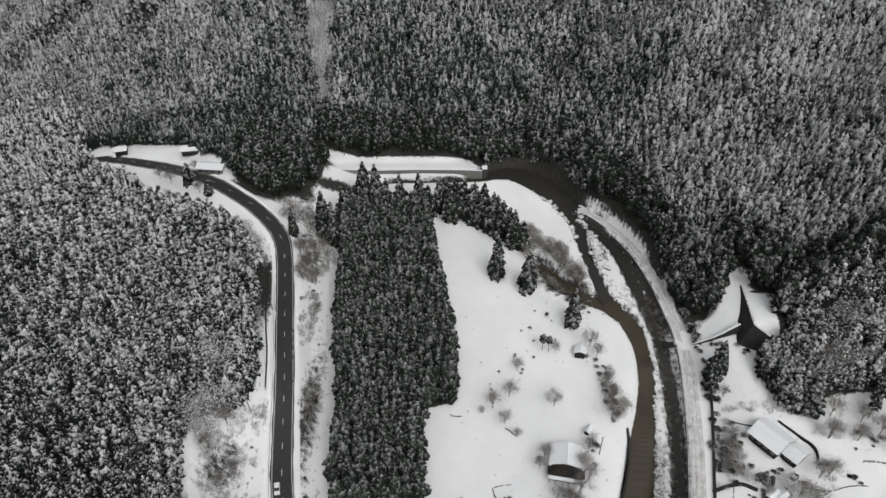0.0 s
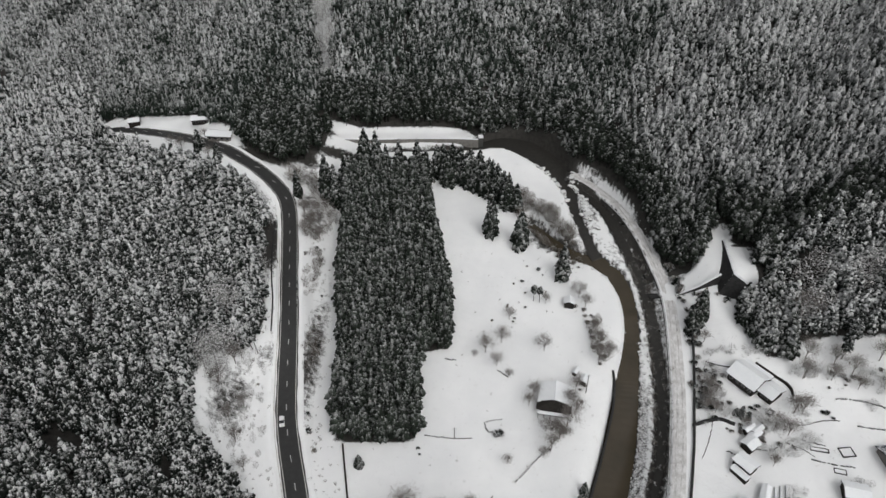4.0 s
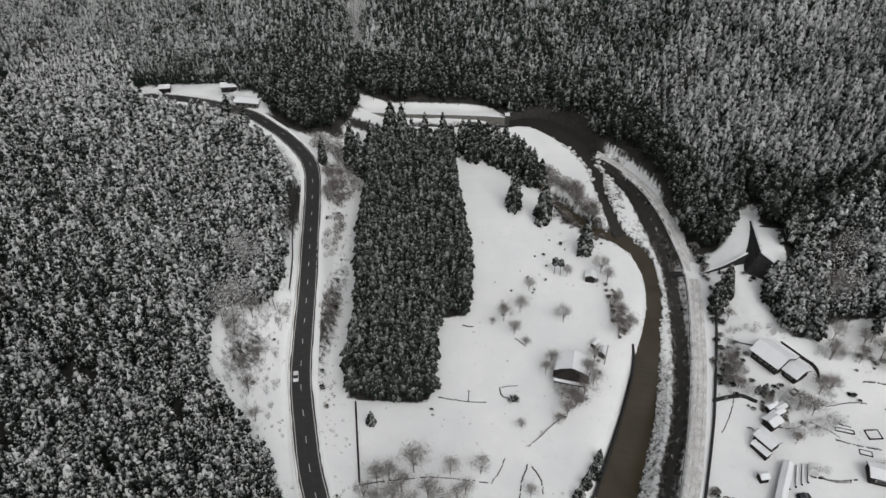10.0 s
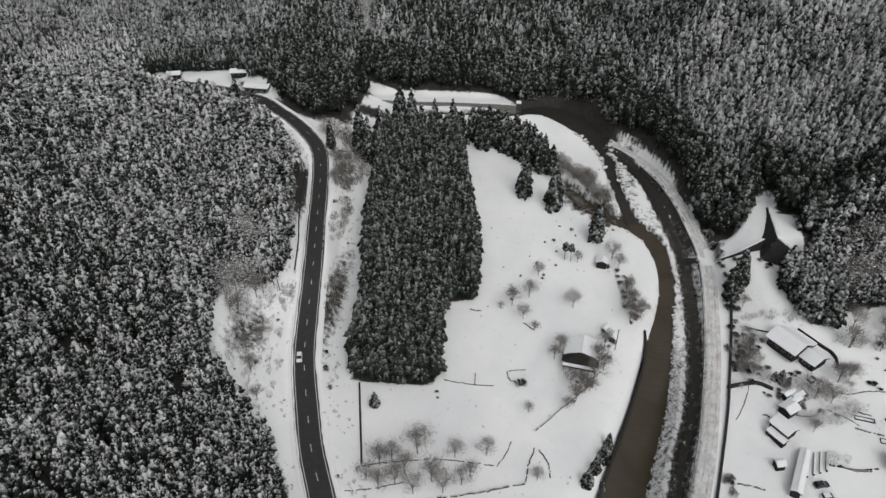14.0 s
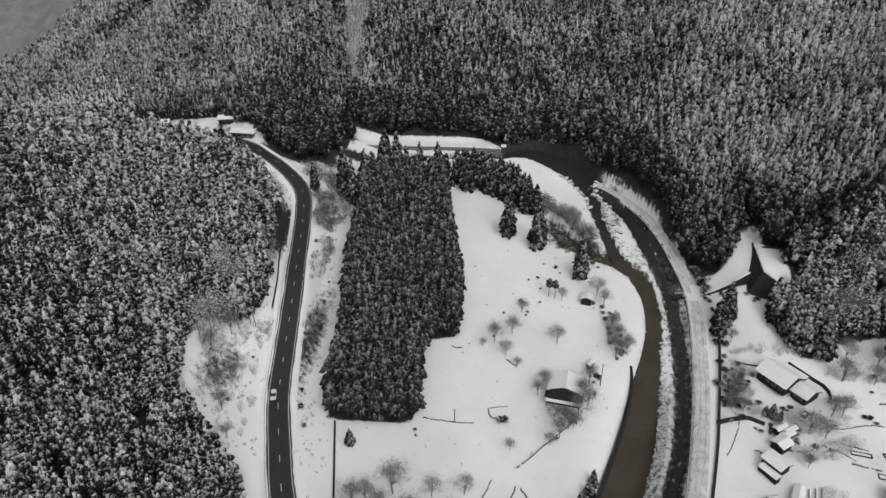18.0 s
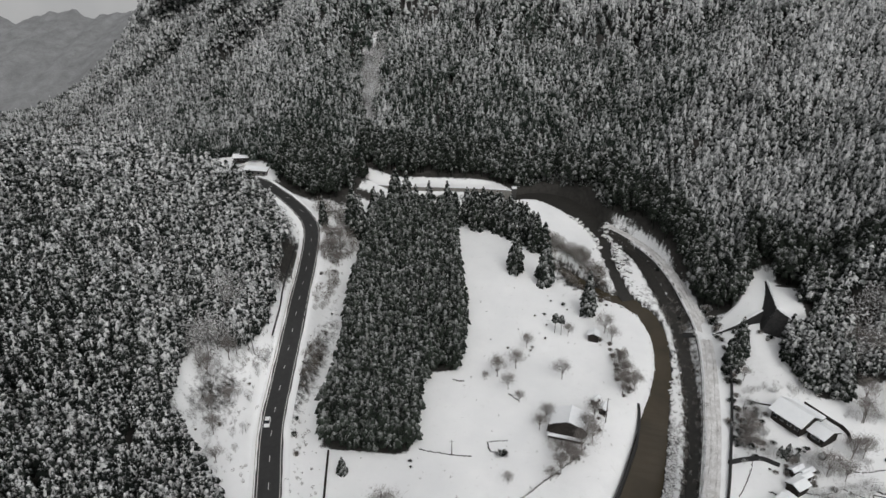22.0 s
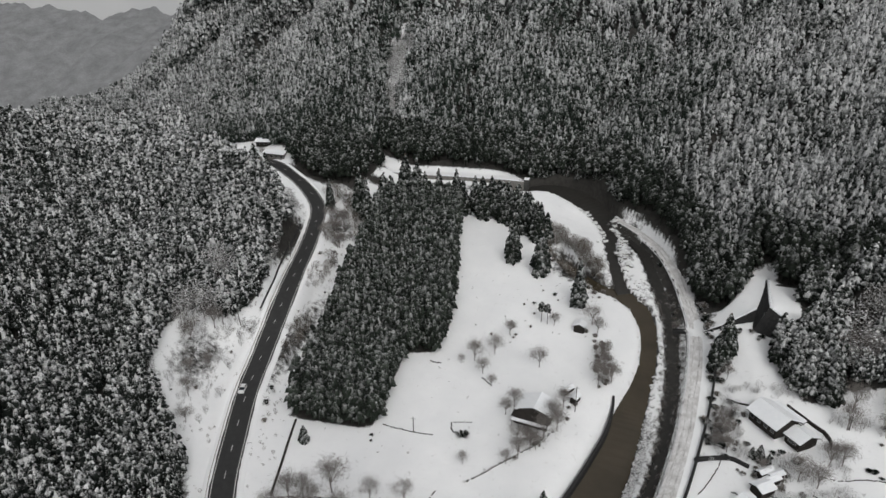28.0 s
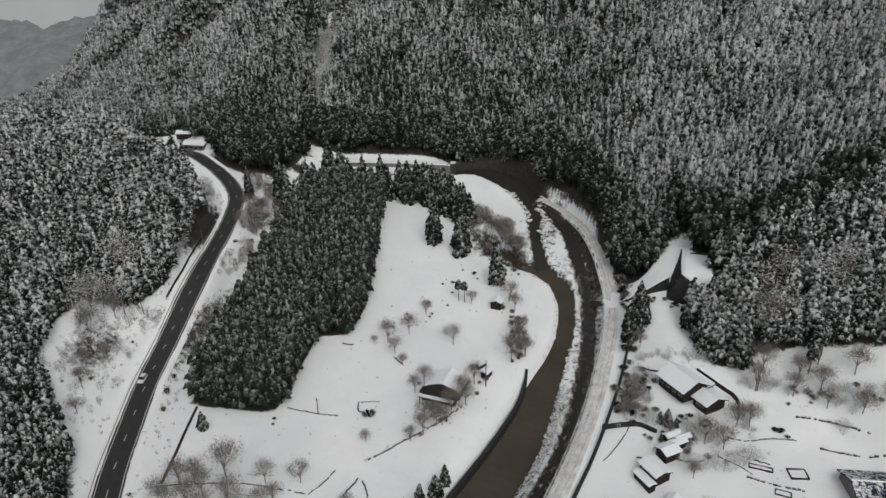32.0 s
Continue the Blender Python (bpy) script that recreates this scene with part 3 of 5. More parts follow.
rng_py, rng = random.Random(4), np.random.default_rng(7)
near_trees = [tufted_template(rng_py, 46, 10, radius=rng_py.uniform(0.19, 0.24), bare=0.16, tuft=0.84) for _ in range(9)]
grove_trees = [tufted_template(rng_py, 40, 11, radius=rng_py.uniform(0.16, 0.19), bare=0.2) for _ in range(8)]
mid_trees = [tufted_template(rng_py, 14, 6, radius=rng_py.uniform(0.19, 0.24), bare=0.14, tuft=1.25, sides=3) for _ in range(9)]
edge_trees = [tufted_template(rng_py, 30, 8, radius=rng_py.uniform(0.16, 0.2), bare=0.36, tuft=1.05) for _ in range(6)]
far_trees = [tufted_template(rng_py, 8, 4, radius=0.22, bare=0.1, tuft=1.5, sides=3) for _ in range(6)]


def twiggy_template(rng, n):
    """Unit leafless crown: trunk and a cloud of thin sprays."""
    vs, ts = [], []
    for k in range(4):
        a = 1.5708 * k
        vs += [(0.02 * math.cos(a), 0.02 * math.sin(a), -0.05), (0.008 * math.cos(a), 0.008 * math.sin(a), 0.7)]
    for k in range(4):
        j = (k + 1) % 4
        ts += [(2 * k, 2 * j, 2 * j + 1), (2 * k, 2 * j + 1, 2 * k + 1)]
    for _ in range(n):
        a, f = rng.random() * 6.283, rng.uniform(0.25, 0.95)
        r = 0.34 * math.sqrt(max(0.02, 1 - ((f - 0.6) / 0.42) ** 2)) * rng.uniform(0.5, 1.0)
        q = Vector((r * math.cos(a), r * math.sin(a), f))
        d = Vector((rng.gauss(0, 1), rng.gauss(0, 1), rng.gauss(0.2, 0.7))).normalized() * rng.uniform(0.03, 0.07)
        w = Vector((rng.gauss(0, 1), rng.gauss(0, 1), rng.gauss(0, 1))).normalized() * 0.014
        o = len(vs)
        vs += [tuple(q - d - w), tuple(q - d + w), tuple(q + d)]
        ts.append((o, o + 1, o + 2))
    return np.array(vs, np.float32), np.array(ts, np.int32)


twiggy_trees = [twiggy_template(rng_py, 220) for _ in range(5)]


ROOTED = set()


def forest(name, label, mat, templates, xs, ys, h_lo, h_hi, wide=1.0):
    hs = rng.uniform(h_lo, h_hi, len(xs))
    ws = hs * rng.uniform(0.85, 1.15, len(xs)) * wide
    q = settled(np.stack([xs, ys, ground_z(xs, ys)], 1))
    V, Tn = planted(templates, q[:, 0], q[:, 1], q[:, 2], hs, ws, rng)
    ob = many(name, V, Tn, mat)
    ROOTED.add(ob)
    return tagged(ob, label, "forest", kind="stuff")


def west_hill(x, y):
    foot = np.interp(y, [40, 75, 85, 96, 108, 118, 135, 152, 170, 185, 215, 236], [-33, -42, -49, -61, -72, -77, -77, -67, -65, -71, -74, -84])
    beyond = (x < -138) & (y < np.interp(x, [-260, -230, -195, -178, -157, -138], [372, 366, 345, 296, 278, 264]))
    return (x < foot) & ((y < np.interp(x, [-150, -120, -96, -85, -77], [226, 224, 223, 222, 220])) | beyond)


def grove(x, y):
    right = np.interp(y, [114, 126, 157, 158, 178, 207, 245, 256], [-6.6, -6, -7.5, 3.5, 4.4, 0.8, -6, -8])
    left = np.interp(y, [114, 150, 200, 256], [-32.5, -36, -41, -45])
    return (x > left) & (x < right) & (y > 115.5) & (y < 258)


def slide_scar(x, y):
    return (np.abs(x + 57 + 0.14 * (y - 300)) < 2.2 + 0.11 * (y - 312) + 1.2 * np.sin(y * 0.3)) & (y > 308) & (y < 372)


def mountain(x, y):
    e = np.where(x > 64, 0.82 * (x - 64.0) + 0.57 * (y - 258.0), y - 268 - 0.4 * (64 - x))
    b = y - 292.5 - 0.14 * np.maximum(0, -60 - x) - 0.35 * np.maximum(0, -110 - x)
    water, side, (w,) = near_line(x, y, river_line, (river_w / 2,))
    water = np.minimum(water, near_line(x, y, branch_line)[0] + w - 3)
    dl, sl, _ = near_line(x, y, lane_line, (lane_z,))
    beyond_lane = (dl > 4.2) & ((sl < 0) | (y > 266))
    inside = np.where(x > 24, (e > 1.5) & (water > w + 1.5) & beyond_lane & (y > 230 + (x < 64) * (50 - 0.3 * x)), b > 0) | ((x > 76) & (e > -3) & (y > 196) & beyond_lane)
    ramp = near_line(x, y, ramp_line)[0]
    terrace = (x > 108) & (x < 129) & (y > 170) & (y < 205)
    return inside & ~terrace & ~slide_scar(x, y) & (ramp > 5) & (y > 196)


def knoll(x, y):
    front = np.interp(x, [112, 117, 124, 132, 140, 160, 200], [176, 151, 149.5, 158, 157, 150, 140])
    return (x > 114) & (y > front) & (y < 201) & ~((x < 126) & (y > 178))


def grey_wood(x, y):
    blob = lambda cx, cy, rx, ry: ((x - cx) / rx) ** 2 + ((y - cy) / ry) ** 2 < 1
    return blob(-72, 137, 7, 9) | blob(-76, 160, 5, 6) | blob(141, 180, 7, 7) | blob(138, 166, 7, 5) | blob(156, 172, 6, 5) | blob(-98, 88, 8, 6)


def riverside(x, y):
    blob = lambda cx, cy, rx, ry: ((x - cx) / rx) ** 2 + ((y - cy) / ry) ** 2 < 1
    d, side, (w,) = near_line(x, y, river_line, (river_w / 2,))
    return (blob(-55, 228, 6, 14) | blob(-60, 218, 3, 8) | blob(-58, 249, 9, 7) | blob(-67, 250, 6, 5) | blob(-45, 255, 5, 8) | blob(60, 165, 2.5, 14) | blob(-57, 240, 4, 6) | blob(-50, 235, 5, 12) | blob(-52, 195, 3.5, 14) | blob(-46, 155, 2.5, 12)) & (d > w + 0.5) & (near_line(x, y, road_line)[0] > 6) & (near_line(x, y, branch_line)[0] > 4.0)


def garden(x, y):
    blob = lambda cx, cy, rx, ry: ((x - cx) / rx) ** 2 + ((y - cy) / ry) ** 2 < 1
    return blob(90.5, 133, 1.6, 7) | blob(87, 123, 1.5, 3) | blob(104, 113, 2.5, 2.5) | blob(112, 112, 4, 3.5) | blob(108.5, 126, 3.5, 3) | blob(96, 132, 3.2, 5) | blob(94.5, 141, 2.2, 5) | blob(98, 126.5, 3.5, 2) | blob(112, 121.5, 6, 3) | blob(121.5, 128, 2.5, 5.5) | blob(128, 143, 6, 2.6) | blob(141, 141, 6, 2) | blob(150, 137, 5, 4) | blob(146, 130, 2.5, 2) | blob(113, 152, 5, 2.5) | blob(99, 155, 3, 3) | blob(97.5, 146, 3.2, 4.5) | blob(104, 153.5, 3.5, 2) | blob(118, 116, 5, 2.5) | blob(106, 110.5, 2.5, 2) | blob(107, 97, 3, 2) | blob(128, 100, 4, 2)


def flat_left(x, y):
    d = near_line(x, y, road_line)[0]
    stand = (x > -93) & (x < -56.5) & (y > np.interp(x, [-93.6, -79.5, -68, -59, -56], [256.5, 255.5, 259.5, 269, 278])) & (y < 290)
    back = (x < -90) & (x > -205) & (y > np.interp(x, [-205, -163, -120, -102, -92], [330, 308, 284, 272, 264])) & (y < 350)
    return (d > 6.5) & stand, (d > 6.5) & back & ~stand


# bare litter under the trees and wet gravel beside the water; forest-foot shade painted in
def litter_of(x, y):
    m = np.zeros(x.shape)
    for dx, dy in ((0, 0), (1.6, 0), (-1.6, 0), (0, 1.6), (0, -1.6), (3, 0), (-3, 0), (0, 3), (0, -3)):
        m += west_hill(x + dx, y + dy) | grove(x + dx, y + dy) | mountain(x + dx, y + dy) | knoll(x + dx, y + dy) | np.logical_or(*flat_left(x + dx, y + dy))
    m = m / 9.0
    d, side, (w,) = near_line(x, y, river_line, (river_w / 2,))
    m = np.maximum(m, 0.7 * sstep(w + 1.2, w + 0.3, d) * ((side < 0) | (y > 205)))
    m = np.maximum(m, 0.5 * sstep(w + 4.4, w + 3.6, d) * (side < 0) * (y < 142) * (y > 60))
    m = np.maximum(m, 0.6 * sstep(5.6, 4.0, near_line(x, y, branch_line)[0]))
    d = near_line(x, y, side_line)[0]
    m = np.maximum(m, 0.7 * sstep(3.8, 2.2, d))
    scrub = np.exp(-(((x - 50) / 13.0) ** 2 + ((y - 220) / 9.0) ** 2 + 0.6 * (x - 50) * (y - 220) / 110.0))
    m = np.maximum(m, 0.85 * scrub)
    # forest foot: bare floor, with the trees' shade put into the dark soil
    foot = near_line(x, y, smooth_line([(98, 207), (93, 220), (87, 236), (78, 254), (68, 270), (55, 282), (40, 290), (22, 294)]))[0]
    patch = lambda cx, cy, rx, ry: np.exp(-((x - cx) / rx) ** 2 - ((y - cy) / ry) ** 2)
    m = np.maximum(m, 0.34 * np.maximum.reduce([patch(107, 122, 16, 9), patch(140, 138, 18, 9), patch(92, 136, 4, 14), patch(-64, 118, 8, 18), 1.8 * patch(-46, 150, 6, 60), 2.0 * patch(-40, 215, 5, 30), 1.6 * patch(-55, 228, 9, 18), 2.5 * patch(-72, 205, 7, 26), 2.8 * patch(-82, 258, 16, 5), 2.4 * patch(-64, 264, 8, 8), 1.6 * patch(-60, 238, 8, 10), 1.75 * patch(-67, 125, 9, 22), 1.5 * patch(-60, 150, 6, 14), 1.7 * patch(-42, 258, 16, 10), patch(36, 240, 12, 14), patch(74, 140, 3.5, 45), 1.3 * patch(77, 212, 7, 30), 1.25 * patch(84, 228, 8, 22), 2.4 * patch(97, 205, 5, 18), 2.2 * patch(90, 228, 4, 16), 1.5 * patch(-62, 252, 14, 10), 2.6 * patch(-59, 286, 7, 8), 2.7 * patch(-49, 273, 15, 4.5), 2.5 * patch(36, 286, 24, 6), 2.5 * patch(62, 268, 8, 12), 2.0 * patch(70, 255, 6, 9), 1.6 * patch(70, 240, 4, 14), 1.3 * patch(-75, 225, 6, 14), 1.2 * patch(60, 232, 5, 24), patch(44, 204, 10, 12), patch(58, 165, 4, 22), patch(-4, 83, 22, 6), patch(126, 112, 16, 8), patch(36, 196, 8, 14), patch(-50, 258, 16, 14), patch(-20, 279, 26, 4), patch(112, 150, 10, 8), patch(98, 132, 7, 8), 1.15 * patch(97, 146, 5, 12), 1.1 * patch(118, 118, 16, 9), 1.1 * patch(108, 160, 8, 6)]))
    dl, sl, _ = near_line(x, y, lane_line)
    m = np.maximum(m, 0.9 * (sl < 0) * sstep(2.6, 4.0, dl) * sstep(15, 10, dl) * sstep(193, 202, y) * sstep(270, 255, y))
    m = np.maximum(m, (0.5 + 0.4 * sstep(190, 205, y)) * (sl > 0) * sstep(2.3, 3.0, dl) * sstep(7.0, 5.0, dl) * sstep(60, 90, y) * sstep(262, 245, y))
    return np.maximum(m, 0.8 * sstep(11.0, 6.5, foot) * sstep(2.8, 5.2, near_line(x, y, lane_line)[0]))


attr = ground.data.attributes.new("litter", "FLOAT", "POINT")
attr.data.foreach_set("value", litter_of(GX.ravel(), GY.ravel()).astype(np.float32))

xs, ys = scatter(rng, -170, -36, 42, 262, 3.3, lambda x, y: west_hill(x, y) & ~grey_wood(x, y) & (y < 180) & (x > np.interp(y, [60, 120, 170], [-110, -145, -165])))
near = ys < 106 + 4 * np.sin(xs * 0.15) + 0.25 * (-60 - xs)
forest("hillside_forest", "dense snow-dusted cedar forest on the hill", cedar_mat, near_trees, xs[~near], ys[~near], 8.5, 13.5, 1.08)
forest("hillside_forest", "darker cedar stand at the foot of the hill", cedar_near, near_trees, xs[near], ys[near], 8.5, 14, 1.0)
xs, ys = scatter(rng, -200, -60, 180, 235, 3.3, lambda x, y: west_hill(x, y) & (y < 232))
forest("hillside_forest", "tall snow-dusted cedars along the hill's brow", cedar_mat, near_trees, xs, ys, 10, 14, 1.2)
xs, ys = scatter(rng, -262, -130, 230, 380, 4.0, lambda x, y: west_hill(x, y) & (y >= 232))
forest("hillside_forest", "rounded woods in the side valley beyond the hill", cedar_mat, mid_trees, xs, ys, 9, 13, 1.25)
xs, ys = scatter(rng, -45, 12, 110, 260, 2.7, grove)
forest("cedar_plantation", "tall dark cedar plantation standing in the snowy field", grove_mat, grove_trees, xs, ys, 14, 18)
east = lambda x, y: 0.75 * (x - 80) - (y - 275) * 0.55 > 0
def rim(x, y):
    # outermost rows along the river and lane
    near = ((x > 20) & (x < 120)) | ((y < 305) & (x > -60))
    return near & ~(mountain(x - 9, y - 6) & mountain(x, y - 13) & mountain(x - 11, y))


xs, ys = scatter(rng, -330, 300, 196, 470, 3.2, lambda x, y: mountain(x, y) & (x > -330) & ~east(x, y) & ~rim(x, y) & ((y < 400) | (x < -120)))
# haze over the left flank is put into its paler colour
left = xs < -105 - 12 * np.sin(ys * 0.05)
forest("mountain_forest", "snow-dusted conifer forest on the rear mountain slope", slope_mat, mid_trees, xs[~left], ys[~left], 7, 12, 1.25)
forest("mountain_forest", "conifer forest paled with painted haze where the slope falls to the side valley", pale_slope_mat, mid_trees, xs[left], ys[left], 7, 12, 1.25)
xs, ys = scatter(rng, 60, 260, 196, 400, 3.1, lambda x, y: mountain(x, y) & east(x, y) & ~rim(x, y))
forest("mountain_forest", "paler conifer forest with more snow on the eastern mountain shoulder", pale_slope_mat, mid_trees, xs, ys, 6.5, 11, 1.25)
xs, ys = scatter(rng, -62, 260, 196, 345, 3.4, lambda x, y: mountain(x, y) & rim(x, y))
forest("mountain_forest", "tall dark-trunked cedars along the forest edge", rim_mat, edge_trees, xs, ys, 11, 16, 1.15)
xs, ys = scatter(rng, -250, 420, 400, 560, 5.0, lambda x, y: mountain(x, y) & ((x > -120) | (y > 470)))
forest("mountain_forest", "snow-dusted forest high on the mountain", pale_slope_mat, far_trees, xs, ys, 7.5, 12, 1.15)
# side-valley haze is painted in through the pale tree colour
xs, ys = scatter(rng, -420, -235, 290, 560, 5.4, lambda x, y: (y > 330 - 0.2 * (x + 235)) & (x > -235 - 0.8 * (y - 290) - 40))
forest("valley_forest", "hazy snow-dusted woods falling into the side valley", pale_slope_mat, far_trees, xs, ys, 8, 13, 1.2)
xs, ys = scatter(rng, 110, 134, 140, 205, 3.4, lambda x, y: knoll(x, y) & ~grey_wood(x, y) & (x < 131))
forest("knoll_forest", "dark dense cedars beside the terrace and farmhouse", cedar_dark, near_trees, xs, ys, 10, 14, 1.15)
xs, ys = scatter(rng, 130, 210, 140, 205, 3.7, lambda x, y: knoll(x, y) & ~grey_wood(x, y) & (x >= 131))
forest("knoll_forest", "snowy mixed cedars on the knoll behind the farmhouse", cedar_mat, near_trees, xs, ys, 9, 13, 1.2)
xs, ys = scatter(rng, -100, -50, 250, 305, 3.8, lambda x, y: flat_left(x, y)[0])
forest("valley_forest", "dark cedar stand at the head of the valley", rim_mat, edge_trees, xs, ys, 11, 15, 1.1)
xs, ys = scatter(rng, -210, -88, 258, 352, 3.4, lambda x, y: flat_left(x, y)[1])
forest("valley_forest", "snow-dusted woods behind the roadside houses", slope_mat, mid_trees, xs, ys, 8, 12, 1.2)
xs, ys = scatter(rng, -90, 210, 90, 330, 3.0, lambda x, y: grey_wood(x, y) & (west_hill(x - 5, y) | knoll(x, y)))
forest("leafless_wood", "frosted grey leafless wood among the cedars", frost_twig, twiggy_trees, xs, ys, 7, 11, 1.1)
xs, ys = scatter(rng, -90, -40, 305, 385, 3.0, slide_scar)
forest("leafless_wood", "pale strip of leafless saplings on the slope", frost_twig, twiggy_trees, xs, ys, 5, 8, 1.1)
xs, ys = scatter(rng, -70, 70, 140, 290, 2.6, riverside)
forest("riverside_scrub", "brown leafless scrub beside the road and river", scrub_twig, twiggy_trees, xs, ys, 2.2, 4.6, 1.3)
scrub_bank = lambda x, y: ((((x - 44) / 10) ** 2 + ((y - 236) / 9) ** 2 < 1) | (((x - 51) / 9) ** 2 + ((y - 224) / 8) ** 2 < 1) | (((x - 37) / 6) ** 2 + ((y - 247) / 6) ** 2 < 1)) & (near_line(x, y, branch_line)[0] > 3.7)
xs, ys = scatter(rng, 28, 62, 215, 256, 1.5, scrub_bank)
forest("riverside_scrub", "dense brown leafless scrub round the backwater", scrub_twig, twiggy_trees, xs, ys, 2.0, 4.2, 1.4)
verge = lambda x, y: np.interp(near_line(x, y, road_line)[0], [5.2, 6.5, 11, 17], [0, 0.5, 0.32, 0]) * (0.5 + 0.5 * np.sin(y * 0.21 + 2 * np.sin(y * 0.06))) * (y < 240) * (x > -80) > rng.uniform(0, 1, x.shape)
xs, ys = scatter(rng, -80, -20, 60, 240, 1.5, lambda x, y: verge(x, y) & ~grove(x - 1, y))
forest("verge_weeds", "dry grey weeds and saplings along the road verge", scrub_twig, twiggy_trees, xs, ys, 0.4, 1.5, 1.3)
xs, ys = scatter(rng, -86, -66, 176, 236, 1.9, lambda x, y: (near_line(x, y, road_line)[0] > 9) & ~west_hill(x + 1, y))
forest("leafless_wood", "grey saplings on the slope between road and cedars", frost_twig, twiggy_trees, xs, ys, 1.5, 4.5, 1.2)
xs, ys = scatter(rng, 40, 92, 60, 215, 1.25, lambda x, y: (np.abs(near_line(x, y, side_line)[0] - 2.4) < 1.5) & (near_line(x, y, lane_line)[0] > 2.4) & (rng.uniform(0, 1, x.shape) < 0.6))
forest("stream_brush", "dark dry brush and reeds along the side stream", scrub_twig, twiggy_trees, xs, ys, 0.4, 1.7, 1.7)
xs, ys = scatter(rng, -82, -54, 98, 150, 1.7, lambda x, y: (near_line(x, y, road_line)[0] > 7) & ~west_hill(x, y) & (x > -80) & (rng.uniform(0, 1, x.shape) < 0.34))
forest("slope_saplings", "grey leafless saplings on the slope above the road", frost_twig, twiggy_trees, xs, ys, 1.4, 4.0, 0.9)
xs, ys = scatter(rng, -40, 70, 70, 235, 2.2, lambda x, y: (rng.uniform(0, 1, x.shape) < 0.045) & ~grove(x - 1, y) & ~grove(x + 1, y) & (near_line(x, y, river_line)[0] > 8) & (near_line(x, y, river_line)[1] > 0) & (near_line(x, y, road_line)[0] > 6))
forest("field_weeds", "small dry weeds poking through the field snow", scrub_twig, twiggy_trees, xs, ys, 0.25, 0.9, 1.5)
def far_bank(x, y):
    d, side, (w,) = near_line(x, y, river_line, (river_w / 2,))
    return (side < 0) & (d > w + 1.0) & (d < w + 11.0) & (y > 252) & (x > 20) & ((x < 58) | (y > 268))


# dark low growth added in place of the shade under overhanging trees
xs, ys = scatter(rng, 18, 90, 250, 300, 2.6, far_bank)
forest("bank_undergrowth", "low conifers and brush added to darken the shaded far bank", rim_mat, mid_trees, xs, ys, 2.5, 6.0, 1.7)
xs, ys = scatter(rng, 84, 165, 88, 156, 1.9, garden)
forest("garden_scrub", "pale leafless garden scrub in patchy snow", frost_twig, twiggy_trees, xs, ys, 1.4, 3.4, 1.3)


# ---- helpers for things ----
def thing(name, x, y, turn, label, category, group="", z=None, kind=""):
    ob = new(name)
    ob.empty_display_size = 0.5
    ob.matrix_world = pose(x, y, gz(x, y) if z is None else z, 0, 0, turn)
    return tagged(ob, label, category, group, kind)


def box(bm, cx, cy, cz, sx, sy, sz, turn=0.0, tilt=0.0, bevel=0.0):
    m = pose(cx, cy, cz, 0, tilt, turn) @ Matrix.Diagonal((sx, sy, sz, 1))
    got = bmesh.ops.create_cube(bm, size=1.0, matrix=m)
    if bevel:
        edges = list({e for v in got["verts"] for e in v.link_edges})
        bmesh.ops.bevel(bm, geom=edges, offset=bevel, segments=2, affect="EDGES")
    return bm


def beam(bm, a, b, r0, r1, sides=5):
    """Tapered round bar from a to b."""
    a, b = Vector(a), Vector(b)
    q = (b - a).to_track_quat("Z", "Y")
    ring = []
    for c, r in ((a, r0), (b, r1)):
        ring.append([bm.verts.new(c + q @ Vector((r * math.cos(6.2832 * k / sides), r * math.sin(6.2832 * k / sides), 0))) for k in range(sides)])
    for k in range(sides):
        j = (k + 1) % sides
        bm.faces.new((ring[0][k], ring[0][j], ring[1][j], ring[1][k]))
    bm.faces.new(ring[0][::-1])
    bm.faces.new(ring[1])


def prism(bm, outline, y0, y1):
    """Outline in x and z, drawn out from y0 to y1."""
    a = [bm.verts.new((x, y0, z)) for x, z in outline]
    b = [bm.verts.new((x, y1, z)) for x, z in outline]
    n = len(outline)
    for k in range(n):
        j = (k + 1) % n
        bm.faces.new((a[k], a[j], b[j], b[k]))
    bm.faces.new(a[::-1])
    bm.faces.new(b)
    bmesh.ops.recalc_face_normals(bm, faces=bm.faces[:])


def conifer_kind(seed, h, radius, bare, clumps=110, levels=13):
    """A lone conifer: trunk and crown, at the origin."""
    rand = random.Random(seed)
    crown_v, crown_t = tufted_template(rand, clumps, levels, radius=radius, bare=bare, tuft=0.85)
    root = new("conifer")
    many("crown", crown_v * h, crown_t, cedar_dark, root)
    bm = bmesh.new()
    beam(bm, (0, 0, -0.6), (0, 0, h * 0.55), h * 0.016, h * 0.009, 7)
    beam(bm, (0, 0, h * 0.55), (0, 0, h * 0.97), h * 0.009, 0.02, 6)
    part("trunk", bm, bark_mat, root)
    return root


